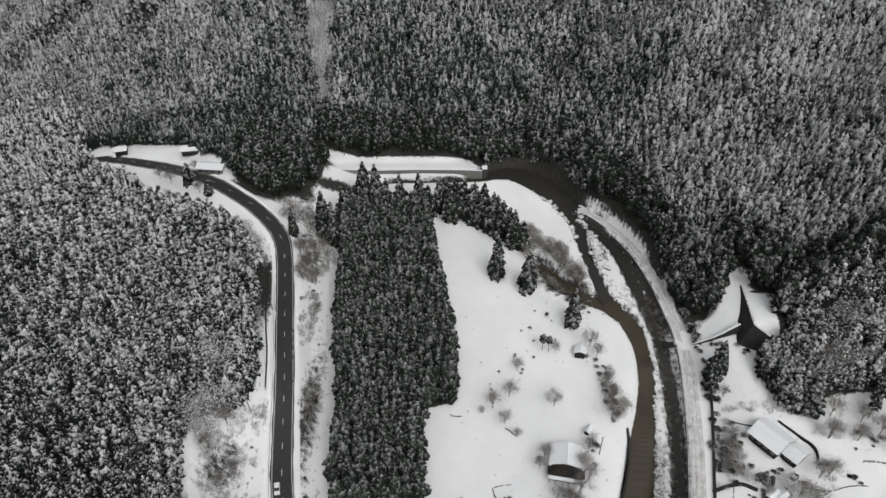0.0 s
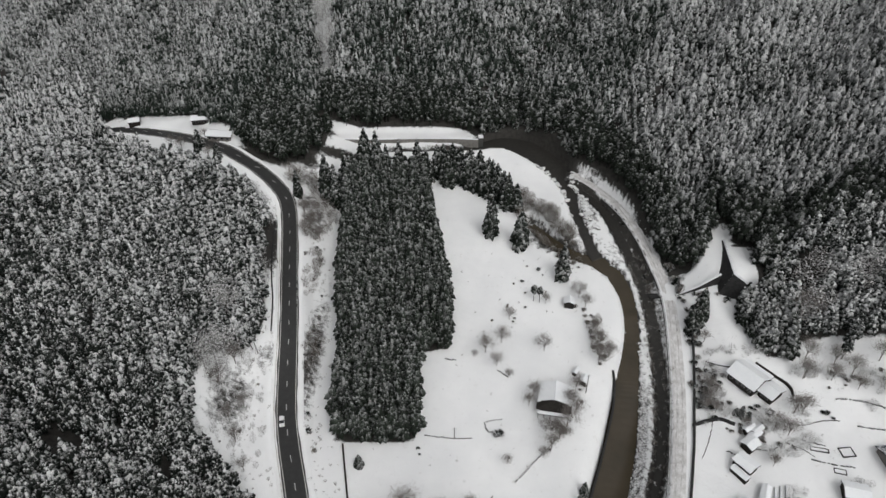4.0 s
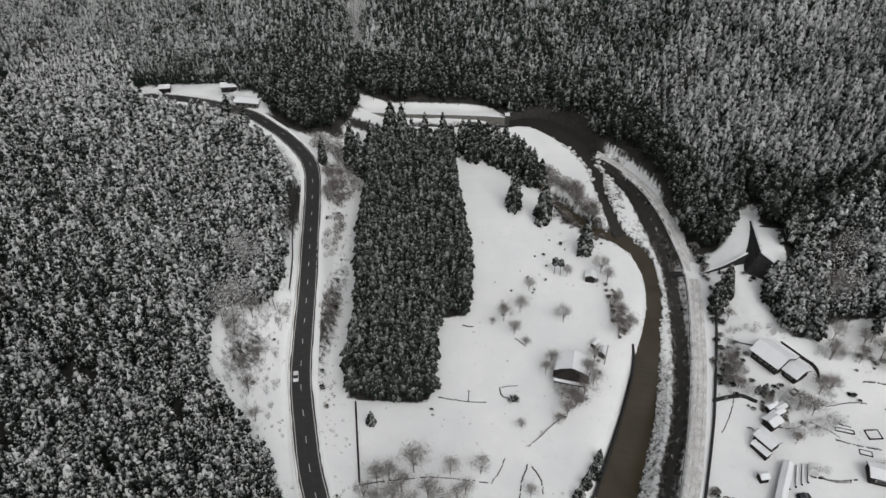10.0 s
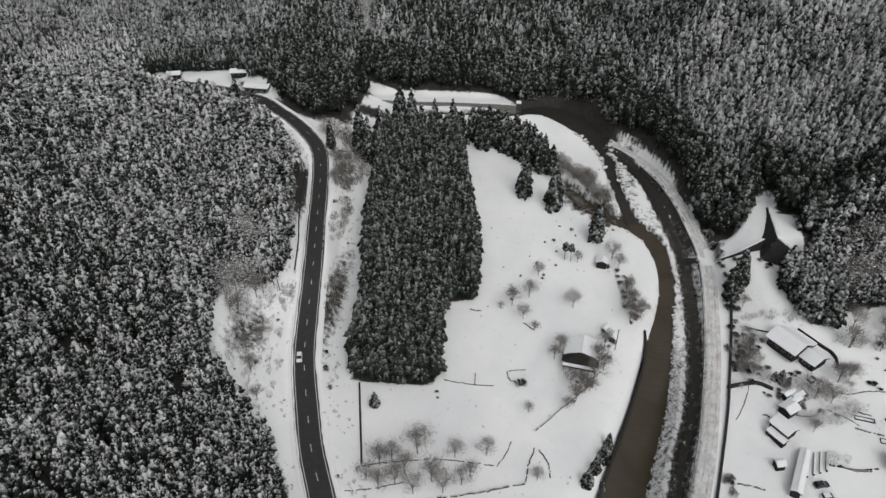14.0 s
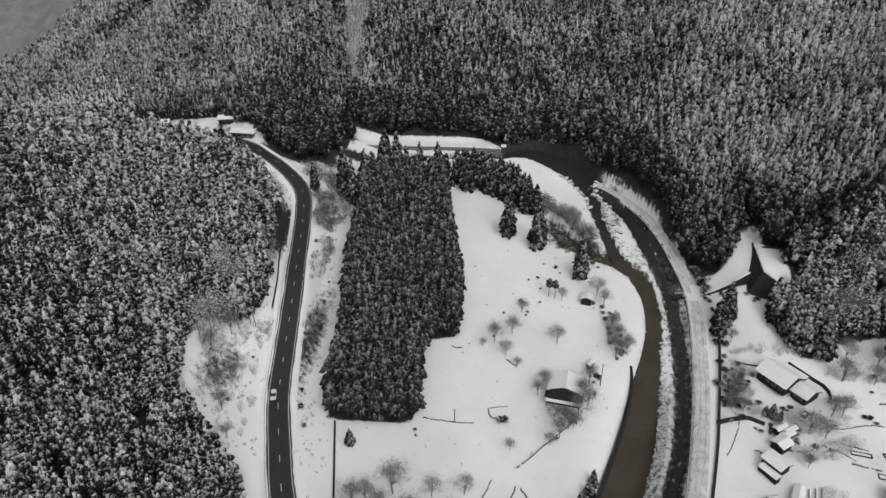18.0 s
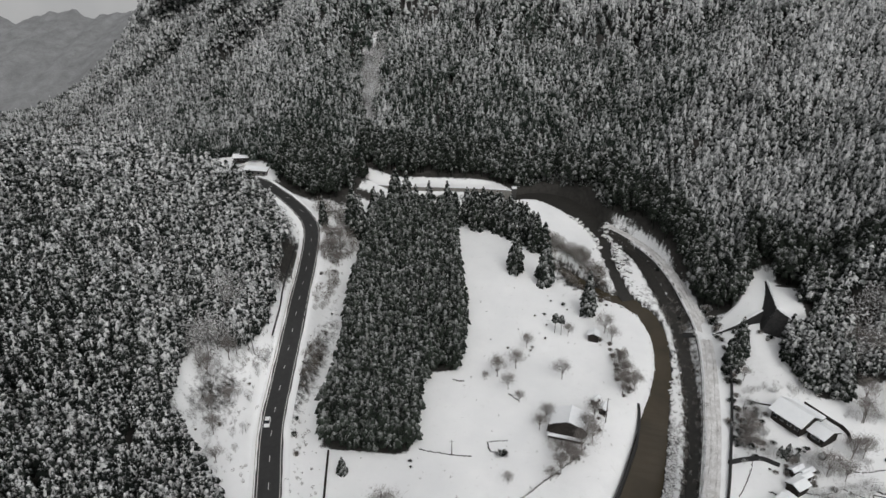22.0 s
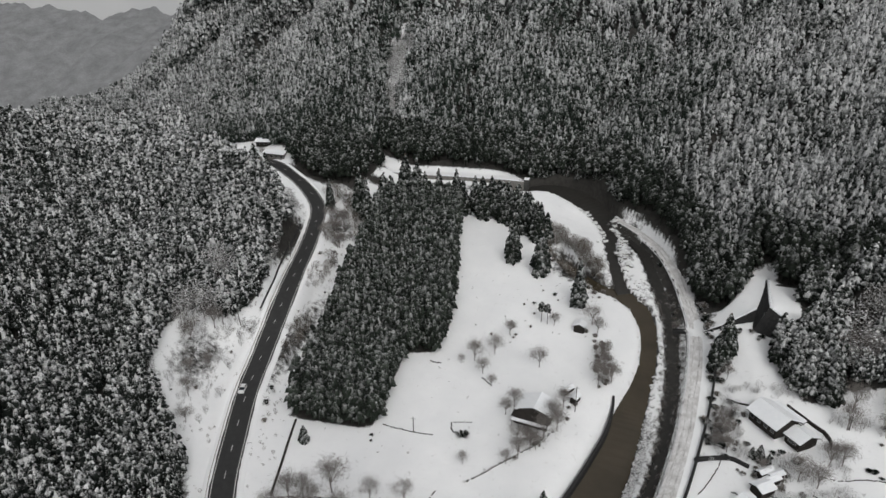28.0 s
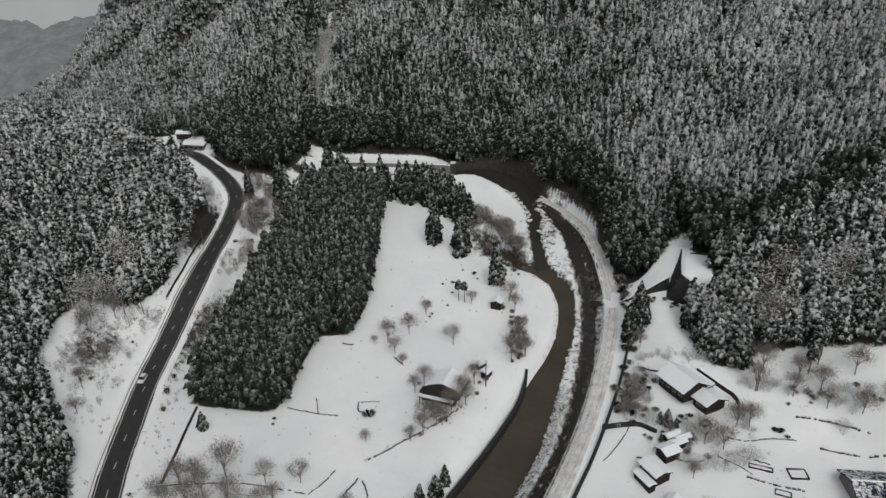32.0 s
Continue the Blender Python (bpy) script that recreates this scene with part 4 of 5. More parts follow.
def bare_kind(seed, h, spread, twigs):
    """A leafless tree: trunk, rising limbs and a round haze of twigs, at the origin."""
    rand = random.Random(seed)
    root = new("bare_tree")
    bm = bmesh.new()
    top = Vector((rand.uniform(-0.05, 0.05) * h, rand.uniform(-0.05, 0.05) * h, 0.34 * h))
    beam(bm, (0, 0, -0.3), tuple(top), 0.022 * h, 0.014 * h, 6)
    part("trunk", bm, twig_mat, root)
    bm = bmesh.new()
    ends = []
    n = 11
    for i in range(n):
        a = 6.283 * (i + rand.random() * 0.7) / n
        out = spread * rand.uniform(0.2, 0.9)
        start = Vector((0, 0, 0)).lerp(top, rand.uniform(0.65, 1.0))
        end = Vector((math.cos(a) * out, math.sin(a) * out, h * (0.95 - 0.35 * (out / spread) ** 2) * rand.uniform(0.85, 1.0)))
        knee = start.lerp(end, 0.45) + Vector((0, 0, 0.06 * h))
        beam(bm, start, knee, 0.008 * h, 0.005 * h, 4)
        beam(bm, knee, end, 0.005 * h, 0.002 * h, 4)
        ends.append((start, knee, end))
    part("limb", bm, twig_mat, root)
    vs, ts = [], []
    for _ in range(twigs):
        s, k, e = rand.choice(ends)
        f = rand.uniform(0.25, 1.0)
        q = k.lerp(e, f) + Vector((rand.gauss(0, 1), rand.gauss(0, 1), rand.gauss(0, 0.8))) * h * (0.05 + 0.07 * f)
        d = (q - Vector((0, 0, 0.25 * h))).normalized() * 0.7 + Vector((rand.gauss(0, 1), rand.gauss(0, 1), rand.gauss(0, 1))) * 0.45
        d = d.normalized() * h * rand.uniform(0.05, 0.12)
        w = d.cross(Vector((rand.gauss(0, 1), rand.gauss(0, 1), rand.gauss(0, 1)))).normalized() * 0.0042
        o = len(vs)
        vs += [tuple(q - w), tuple(q + w), tuple(q + d)]
        ts.append((o, o + 1, o + 2))
    many("twig_crown", np.array(vs), np.array(ts), twig_mat, root)
    return root


def shrub_kind(seed, r, h, mat):
    """A low bush of stems and snowy sprays in one mesh."""
    rand = random.Random(seed)
    vs, ts = [], []
    for _ in range(70):
        a, l = rand.random() * 6.283, r * math.sqrt(rand.random())
        base = Vector((0.45 * l * math.cos(a), 0.45 * l * math.sin(a), -0.05))
        tip = Vector((l * math.cos(a), l * math.sin(a), h * rand.uniform(0.45, 1.0) * (1 - 0.45 * (l / r) ** 2)))
        side = Vector((-math.sin(a), math.cos(a), 0)) * 0.10 * r
        mid = base.lerp(tip, 0.65) + Vector((0, 0, 0.12 * h))
        o = len(vs)
        vs += [tuple(base), tuple(mid - side), tuple(mid + side), tuple(tip)]
        ts += [(o, o + 1, o + 2), (o + 1, o + 3, o + 2)]
    return many("shrub", np.array(vs), np.array(ts), mat)


def put(kind, x, y, turn, size, label, category, group, sink=0.0):
    ob = copy_thing(kind, pose(x, y, gz(x, y) - sink, 0, 0, turn) @ Matrix.Diagonal((size, size, size, 1)))
    return tagged(ob, label, category, group)


def clear(kind):
    for o in (*kind.children_recursive, kind):
        bpy.data.objects.remove(o)


rand = random.Random(11)

# ---- road markings, barrier and verge ----
seg = np.linalg.norm(np.diff(road_line, axis=0), axis=1)
road_s = np.concatenate([[0], np.cumsum(seg)])


def on_road(s, off):
    x, y, z = (np.interp(s, road_s, v) for v in (road_line[:, 0], road_line[:, 1], road_z))
    x1, y1 = np.interp(s + 0.5, road_s, road_line[:, 0]), np.interp(s + 0.5, road_s, road_line[:, 1])
    x0, y0 = np.interp(s - 0.5, road_s, road_line[:, 0]), np.interp(s - 0.5, road_s, road_line[:, 1])
    dx, dy = x1 - x0, y1 - y0
    n = math.hypot(dx, dy)
    return x + off * dy / n, y - off * dx / n, z, math.degrees(math.atan2(dy, dx))


bm = bmesh.new()
box(bm, 0, 0, 0.045, 5.0, 0.2, 0.01)
dash = part("centre_dash", bm, paint, road)
dash_mesh = dash.data
bpy.data.objects.remove(dash)
s = 4.0 + float(np.interp(40, road_line[:, 1], road_s)) % 10
while s < road_s[-1] - 60:
    x, y, z, a = on_road(s, 0.0)
    d = new("centre_dash", dash_mesh)
    d.parent, d.matrix_world = road, pose(x, y, z + 0.045, 0, 0, a)
    s += 10.0
for off in (-3.05, 3.05):
    v, f = ribbon(road_line, road_z, [off - 0.1, off + 0.1], [0.034, 0.034])
    mesh_of("edge_line", v, f, paint, road, "thin worn white edge line")
for off in (-4.35, 4.35):
    n = len(road_line)
    wob = np.array([rand.uniform(-0.28, 0.28) for _ in range(n)])
    sgn = 1 if off > 0 else -1
    v, f = ribbon(road_line, road_z, [off - 0.75 * sgn + wob * 0.6, off - 0.25 * sgn + wob, off + 0.5 * sgn, off + 1.3 * sgn], [0.03, 0.32, 0.38, -0.25])
    mesh_of("snow_bank", v, f, snow_mat, road, "low ridge of ploughed snow", True)
rail = thing("guard_rail", -50, 120, 0, "rusty low steel guard rail along the road edge", "guard rail", z=0)
rail.matrix_world = Matrix()
sel = [k for k in range(len(road_line)) if 55 < road_line[k, 1] < 215 and road_line[k, 0] > -66]
line, zz = road_line[sel], road_z[sel]
v, f = ribbon(line, zz, [-4.02, -3.96, -3.96], [0.82, 0.82, 0.5])
mesh_of("rail_beam", v, f, rail_mat, rail)
bm = bmesh.new()
box(bm, 0, 0, 0.36, 0.12, 0.12, 0.8)
post_mesh = part("post", bm, rail_mat, rail)
pm = post_mesh.data
bpy.data.objects.remove(post_mesh)
for k in range(0, len(line), 1):
    q = line[k]
    d = line[min(k + 1, len(line) - 1)] - line[max(k - 1, 0)]
    d = d / np.linalg.norm(d)
    o = new("post", pm)
    o.parent, o.matrix_world = rail, pose(q[0] - 4.05 * d[1], q[1] + 4.05 * d[0], zz[k], 0, 0, math.degrees(math.atan2(d[1], d[0])))


# ---- cars ----
def car(x, y, turn, z, paint_mat, label, l=4.2, w=1.7):
    c = thing("car", x, y, turn, label, "car", z=z)
    bm = bmesh.new()
    prism(bm, [(-l / 2, 0.3), (-l / 2, 0.8), (-l * 0.47, 0.92), (l * 0.25, 0.95), (l * 0.47, 0.8), (l / 2, 0.55), (l / 2, 0.3)], -w / 2, w / 2)
    bmesh.ops.bevel(bm, geom=bm.edges[:], offset=0.06, segments=2, affect="EDGES")
    part("body", bm, paint_mat, c)
    bm = bmesh.new()
    prism(bm, [(-l * 0.46, 0.92), (-l * 0.40, 1.42), (l * 0.06, 1.46), (l * 0.26, 0.94)], -w * 0.45, w * 0.45)
    part("window_band", bm, glass_mat, c, "dark glass cabin windows")
    bm = bmesh.new()
    box(bm, -l * 0.17, 0, 1.47, l * 0.44, w * 0.84, 0.06, bevel=0.02)
    part("roof", bm, paint_mat, c)
    for sx in (-0.31, 0.31):
        for sy in (-1, 1):
            bm = bmesh.new()
            beam(bm, (sx * l, sy * (w / 2 - 0.2), 0.31), (sx * l, sy * (w / 2 + 0.01), 0.31), 0.31, 0.31, 14)
            t = part("wheel", bm, tyre_mat, c)
            bm = bmesh.new()
            beam(bm, (sx * l, sy * (w / 2), 0.31), (sx * l, sy * (w / 2 + 0.025), 0.31), 0.19, 0.18, 12)
            part("rim", bm, metal_mat, t)
    for sy in (-1, 1):
        bm = bmesh.new()
        box(bm, l / 2 - 0.02, sy * w * 0.34, 0.66, 0.08, 0.32, 0.14, bevel=0.02)
        part("headlight", bm, lamp_mat, c)
        bm = bmesh.new()
        box(bm, -l / 2 + 0.01, sy * w * 0.38, 0.72, 0.06, 0.18, 0.24, bevel=0.015)
        part("tail_light", bm, red_mat, c)
    return c


x, y, z, a = on_road(float(np.interp(121.5, road_line[:, 1], road_s)), -1.5)
car(x, y, a + 180, z + 0.05, car_white, "white compact car driving on the wet road")
car(100.6, 84.8, 12, gz(100.6, 84.8), car_white, "white van parked beside the sheds in the snow", 4.4, 1.75)
car(100.0, 88.4, 12, gz(100.0, 88.4), car_dark, "dark car with snow on it parked in the yard", 4.2, 1.7)

# ---- lane tracks and walls ----
for off in (-0.85, 0.85):
    wob = np.array([rand.uniform(-0.07, 0.07) for _ in lane_line])
    v, f = ribbon(lane_line, lane_z, [off - 0.33 + wob, off + 0.33 + wob], [0.075, 0.075])
    mesh_of("wheel_track", v, f, slush_mat, lane, "packed grey wheel track")


def wall_along(name, pts, h0, h1, thick, mat, label, category, top_mat=None, zs=None, deep=0.5):
    """A wall on a line: body reaching down by deep, and a snow cap."""
    line = smooth_line(pts, 5) if len(pts) > 2 else np.array([np.array(pts[0]) + (np.array(pts[1]) - np.array(pts[0])) * k / 8 for k in range(9)], float)
    base = np.array([gz(*q) for q in line]) if zs is None else np.interp(np.linspace(0, 1, len(line)), np.linspace(0, 1, len(zs)), zs)
    hh = np.linspace(h0, h1, len(line))
    w = tagged(new(name), label, category)
    w.matrix_world = Matrix()
    d = np.gradient(line, axis=0)
    d /= np.linalg.norm(d, axis=1)[:, None]
    nrm = np.stack([d[:, 1], -d[:, 0]], 1)
    v, f = [], []
    for k in range(len(line)):
        for sgn, up in ((-1, -deep), (-1, hh[k]), (1, hh[k]), (1, -deep)):
            v.append((*(line[k] + nrm[k] * sgn * thick / 2), base[k] + up))
    for k in range(len(line) - 1):
        o = 4 * k
        f += [(o, o + 4, o + 5, o + 1), (o + 1, o + 5, o + 6, o + 2), (o + 2, o + 6, o + 7, o + 3)]
    f += [(0, 1, 2, 3), (len(v) - 1, len(v) - 2, len(v) - 3, len(v) - 4)]
    mesh_of("wall_body", v, f, mat, w)
    if top_mat is not None:
        v, f = [], []
        for k in range(len(line)):
            j = 0.05 * rand.random()
            for sgn, up in ((-1.12, 0.01), (-0.8, 0.16 + j), (0.8, 0.18 + j), (1.12, 0.01)):
                v.append((*(line[k] + nrm[k] * sgn * thick / 2), base[k] + hh[k] + up))
        for k in range(len(line) - 1):
            o = 4 * k
            f += [(o, o + 4, o + 5, o + 1), (o + 1, o + 5, o + 6, o + 2), (o + 2, o + 6, o + 7, o + 3)]
        mesh_of("snow_cap", v, f, top_mat, w, smooth=True)
    return w


# river training wall on the field side, and the wall beside the lane
left_bank = [(62.6, 147.0), (62.0, 141), (59.8, 131), (56.4, 121.2), (52.2, 110), (47.6, 98.6), (43, 87.4), (36.6, 71)]
wall_along("river_wall", left_bank, 0.5, 0.5, 0.7, black_stone, "dark stone river wall along the field edge", "river wall", None, [0.05, 0.05, 0.05], 3.0)
wall_along("lane_wall", [(95.5, 165), (93.3, 155), (90.3, 143), (85.8, 127), (81.7, 113), (77, 99), (71, 82), (64, 62)], 1.0, 1.0, 0.7, black_stone, "low dark stone wall beside the snowy lane", "wall", None)
d = np.gradient(lane_line, axis=0)
d /= np.linalg.norm(d, axis=1)[:, None]
bank = [tuple(lane_line[k] + 2.95 * np.array([-d[k, 1], d[k, 0]])) for k in range(6, len(lane_line) - 4, 5)]
wall_along("lane_bank_wall", bank, 0.0, 0.0, 0.55, stone_mat, "dark stone retaining wall under the lane", "retaining wall", None, [float(np.interp(q[1], lane_line[:, 1], lane_z)) for q in bank], 2.6)
wall_along("garden_wall", [(84, 122.4), (89, 124.2), (94, 125.0), (98, 123.0)], 1.2, 0.9, 0.8, black_stone, "curved dark garden wall below the yard", "wall", None)
wall_along("verge_wall", [(-62.3, 162), (-65.0, 178.7), (-67.3, 189), (-69.2, 200.2), (-70.6, 212), (-71.6, 221)], 0.5, 0.6, 0.45, black_stone, "low dark wall between road verge and hillside", "wall", None)
wall_along("field_wall", [(-30.2, 114.9), (-24.2, 85.1)], 0.5, 0.5, 0.55, timber_dark, "long dark low wall across the snowfield", "wall", None)

# walled terrace above the bridge


def battered_wall(base, top, label):
    """A leaning retaining wall between a base line and a top line, of rough courses, with a snow cap."""
    w = tagged(new("terrace_wall"), label, "retaining wall")
    w.matrix_world = Matrix()
    n, m = 18, 9
    v, f = [], []
    out = Vector(base[1]) - Vector(base[0])
    out = Vector((out.y, -out.x, 0)).normalized()
    for r in range(m):
        for k in range(n):
            q = Vector(base[0]).lerp(Vector(base[1]), k / (n - 1)).lerp(Vector(top[0]).lerp(Vector(top[1]), k / (n - 1)), r / (m - 1))
            v.append(tuple(q + out * rand.uniform(-0.12, 0.12) - Vector((0, 0, 0.8 if r == 0 else 0))))
    for r in range(m - 1):
        for k in range(n - 1):
            o = r * n + k
            f.append((o, o + 1, o + n + 1, o + n))
    mesh_of("wall_face", v, f, black_stone, w)
    bm = bmesh.new()
    a, c = Vector(top[0]), Vector(top[1])
    for k in range(10):
        beam(bm, a.lerp(c, k / 10) - out * 0.4, a.lerp(c, (k + 1) / 10) - out * 0.4, rand.uniform(0.42, 0.55), rand.uniform(0.42, 0.55), 8)
    part("snow_cap", bm, roof_snow, w, smooth=True)
    return w


battered_wall(((117.6, 209.0, 14.0), (109.6, 184.0, 4.6)), ((118.2, 209.0, 14.5), (115.4, 187.0, 14.2)), "tall dark stone retaining wall of the terrace")
battered_wall(((109.6, 184.0, 4.6), (119.8, 178.4, 4.8)), ((115.4, 187.0, 14.2), (122.6, 181.4, 10.6)), "dark leaning stone wall front of the terrace")
wall_along("ramp_wall", [(94.5, 186.3), (103, 187.4), (112, 190.0)], 0.4, 6.6, 0.8, black_stone, "dark stone wall under the snowy ramp", "retaining wall", roof_snow, [2.9, 3.6, 5.0])
# weir above the bend
weir = wall_along("weir", [(-57, 283.4), (-34, 283.2), (-15, 283.9), (4, 284.0), (18.5, 283.2)], 4.0, 4.0, 0.9, concrete_mat, "long concrete weir wall with snow on its crest", "weir", roof_snow, [18.6, 18.2, 18.2, 18.2, 18.2])
bm = bmesh.new()
box(bm, 19.6, 284.2, 20.6, 2.4, 3.4, 5.2, bevel=0.12)
part("abutment", bm, stone_mat, weir)
bm = bmesh.new()
box(bm, 19.6, 284.2, 23.3, 2.5, 3.5, 0.25, bevel=0.1)
part("abutment_snow", bm, roof_snow, weir)

# low field walls, drains and log lines in the snow
LINES = [("log", [(2.5, 153.5), (4.2, 152.6), (6.6, 152.9)], 0.3, "fallen log on the snow"),
         ("field_drain", [(-4, 118.4), (1, 117.6), (5.2, 117.1), (11.5, 117.4)], 0.22, "dark drain edge across the snowfield"),
         ("path_fence", [(24.4, 101), (30, 107.5), (36, 114), (41, 120), (45.5, 126.5)], 0.45, "old timber fence beside the garden path"),
         ("field_bank", [(13, 87.6), (15.2, 91), (17.2, 97)], 0.2, "low dark bank edge in the snow"),
         ("field_bank", [(-25.6, 84), (-15, 86.5), (-5.7, 88.2), (4, 88.1), (13.1, 87.5)], 0.18, "low bank edge across the field"),
         ("field_bank", [(-27, 76), (-20, 77.6), (-12, 80)], 0.18, "low bank edge by the orchard"),
         ("stone_culvert", [(-8, 74.8), (3, 77.3), (12, 79.8), (20.8, 82.4)], 0.6, "grey stone culvert wall in the snow"),
         ("culvert_branch", [(20.8, 82.4), (21.6, 88), (23.6, 94.5)], 0.3, "narrow drain edge in the snow"),
         ("culvert_branch", [(27.5, 85), (27.2, 89.5), (25, 94)], 0.3, "narrow drain edge in the snow"),
         ("hedge_fence", [(21.2, 147.6), (24.9, 144.2)], 0.25, "short dark fence in the snowfield"),
         ("garden_terrace", [(134, 133), (139, 133), (145, 131.5), (151, 127)], 0.5, "dark garden terrace edge above the yard"),
         ("garden_terrace", [(115, 123.4), (121, 123), (127, 124.5), (133, 124.6)], 0.2, "thin garden bed edge in the snow"),
         ("garden_terrace", [(138, 122.6), (146, 121), (155, 119.6)], 0.5, "dark terrace edge between garden beds"),
         ("garden_terrace", [(112, 116), (116, 113.5), (119, 110.6)], 0.2, "thin garden bed edge in the snow"),
         ("garden_terrace", [(117.6, 109.6), (124, 107.6), (131, 106.4)], 0.45, "dark terrace edge in the garden"),
         ("garden_terrace", [(118, 116.8), (124, 114.6)], 0.25, "thin bed edge in the garden"),
         ("garden_terrace", [(104, 96), (111, 94.5), (118, 95.5)], 0.4, "dark bed edge below the garden"),
         ("bed_frame", [(15.7, 123.7), (16.5, 120.4), (18.5, 119.6)], 0.35, "dark frame round the evergreen bush"),
         ("bed_frame", [(16.0, 124.0), (18.8, 124.8), (21.7, 125.2)], 0.2, "thin frame beside the evergreen bush"),
         ("yard_fence", [(92.0, 112.6), (95.0, 110.3), (96.2, 106.5)], 0.5, "dark low yard fence by the storehouse"),
         ("garden_line", [(91.1, 124.5), (88.5, 118.2), (83.5, 110.0)], 0.16, "thin bed line below the garden wall"),
         ("yard_bank", [(107.5, 95.8), (110.5, 94.2), (115.8, 94.4)], 0.5, "dark bank edge below the garden"),
         ("yard_bank", [(77.7, 87.2), (81.4, 86.6), (84.7, 85.7)], 0.3, "low dark bank edge beside the lane"),
         ("garden_terrace", [(101, 113.5), (106, 113), (110, 115)], 0.2, "thin path edge in the yard")]


def rough_edging(nm, pts, h, label):
    """A low broken edge of stones or boards, half sunk in snow, in separate lengths."""
    line = smooth_line(pts, 10) if len(pts) > 2 else np.array([np.array(pts[0]) + (np.array(pts[1]) - np.array(pts[0])) * k / 10 for k in range(11)], float)
    w = tagged(new(nm), label, "edging")
    w.matrix_world = Matrix()
    for k in range(len(line) - 1):
        if rand.random() < 0.14:
            continue
        a, b = line[k], line[k + 1]
        l = float(np.hypot(*(b - a)))
        x, y = (a + b) / 2 + np.array([rand.gauss(0, 0.1), rand.gauss(0, 0.1)])
        hh = h * rand.uniform(0.5, 1.25)
        bm = bmesh.new()
        box(bm, 0, 0, hh / 2 - 0.15, l * rand.uniform(0.85, 1.08), 0.2 + 0.35 * h * rand.uniform(0.6, 1.3), hh + 0.3, 0, rand.uniform(-4, 4), 0.04)
        p = part("edging_block", bm, stone_mat if h > 0.4 else timber_dark, w)
        p.matrix_world = pose(x, y, gz(x, y), 0, 0, math.degrees(math.atan2(b[1] - a[1], b[0] - a[0])) + rand.uniform(-6, 6))
    return w


for nm, pts, h, label in LINES:
    rough_edging(nm, pts, h, label)


# ---- buildings ----
def gable_house(name, x, y, turn, l, w, h, roof_h, label, category, wall_mat, roof_mat, over=0.7, windows=0, doors=0, z=None, thick=0.35):
    """Ridge along local x: walls, two snow-laden roof slopes, gables, openings."""
    g = thing(name, x, y, turn, label, category, z=z)
    for sy, nm in ((-1, "wall"), (1, "wall")):
        bm = bmesh.new()
        box(bm, 0, sy * (w / 2 - 0.09), h / 2 - 0.2, l, 0.18, h + 0.4)
        part(nm, bm, wall_mat, g)
    for sx in (-1, 1):
        bm = bmesh.new()
        prism(bm, [(-w / 2 + 0.18, -0.4), (-w / 2 + 0.18, h), (0, h + roof_h * (1 - 0.36 / w)), (w / 2 - 0.18, h), (w / 2 - 0.18, -0.4)], -0.09, 0.09)
        bmesh.ops.transform(bm, matrix=pose(sx * (l / 2 - 0.09), 0, 0, 0, 0, 90), verts=bm.verts[:])
        part("gable", bm, wall_mat, g)
    a = math.atan2(roof_h, w / 2)
    run = math.hypot(w / 2, roof_h) + over
    for sy in (-1, 1):
        bm = bmesh.new()
        box(bm, 0, -run / 2, 0, l + 2 * over, run, 0.14)
        bmesh.ops.transform(bm, matrix=pose(0, 0, h + roof_h + 0.07, 0, 0, 180 if sy > 0 else 0) @ pose(0, 0, 0, math.degrees(a)), verts=bm.verts[:])
        r = part("roof", bm, timber_dark, g)
        bm = bmesh.new()
        box(bm, 0, -run / 2, 0.07 + thick / 2, l + 2 * over - 0.1, run + 0.05, thick, bevel=thick * 0.35)
        bmesh.ops.transform(bm, matrix=pose(0, 0, h + roof_h + 0.07, 0, 0, 180 if sy > 0 else 0) @ pose(0, 0, 0, math.degrees(a)), verts=bm.verts[:])
        part("roof_snow", bm, roof_mat, r, "thick snow on the roof slope")
    bm = bmesh.new()
    beam(bm, (-l / 2 - over * 0.8, 0, h + roof_h + 0.2 + thick * 0.5), (l / 2 + over * 0.8, 0, h + roof_h + 0.2 + thick * 0.5), 0.2, 0.2, 8)
    part("ridge", bm, roof_snow, g)
    for k in range(windows):
        wx = -l / 2 + (k + 0.5) * l / windows
        for sy in (-1, 1):
            bm = bmesh.new()
            box(bm, wx, sy * (w / 2 + 0.01), h * 0.52, l / windows * 0.55, 0.08, h * 0.4)
            fr = part("window", bm, metal_mat, g)
            bm = bmesh.new()
            box(bm, wx, sy * (w / 2 + 0.055), h * 0.52, l / windows * 0.48, 0.03, h * 0.34)
            part("pane", bm, glass_mat, fr)
    for k in range(doors):
        bm = bmesh.new()
        box(bm, l / 2 + 0.01, 0, 1.0, 0.09, 1.6, 2.0)
        part("door", bm, timber_dark, g)
    return g


def lean_roof(g, x, y, z, l, w, tilt, turn=0.0):
    bm = bmesh.new()
    box(bm, 0, 0, 0, l, w, 0.12)
    bmesh.ops.transform(bm, matrix=pose(x, y, z, tilt, 0, turn), verts=bm.verts[:])
    r = part("lean_to_roof", bm, timber_dark, g)
    bm = bmesh.new()
    box(bm, 0, 0, 0.2, l - 0.1, w - 0.1, 0.28, bevel=0.1)
    bmesh.ops.transform(bm, matrix=pose(x, y, z, tilt, 0, turn), verts=bm.verts[:])
    part("roof_snow", bm, roof_snow, r, "snow on the lean-to roof")


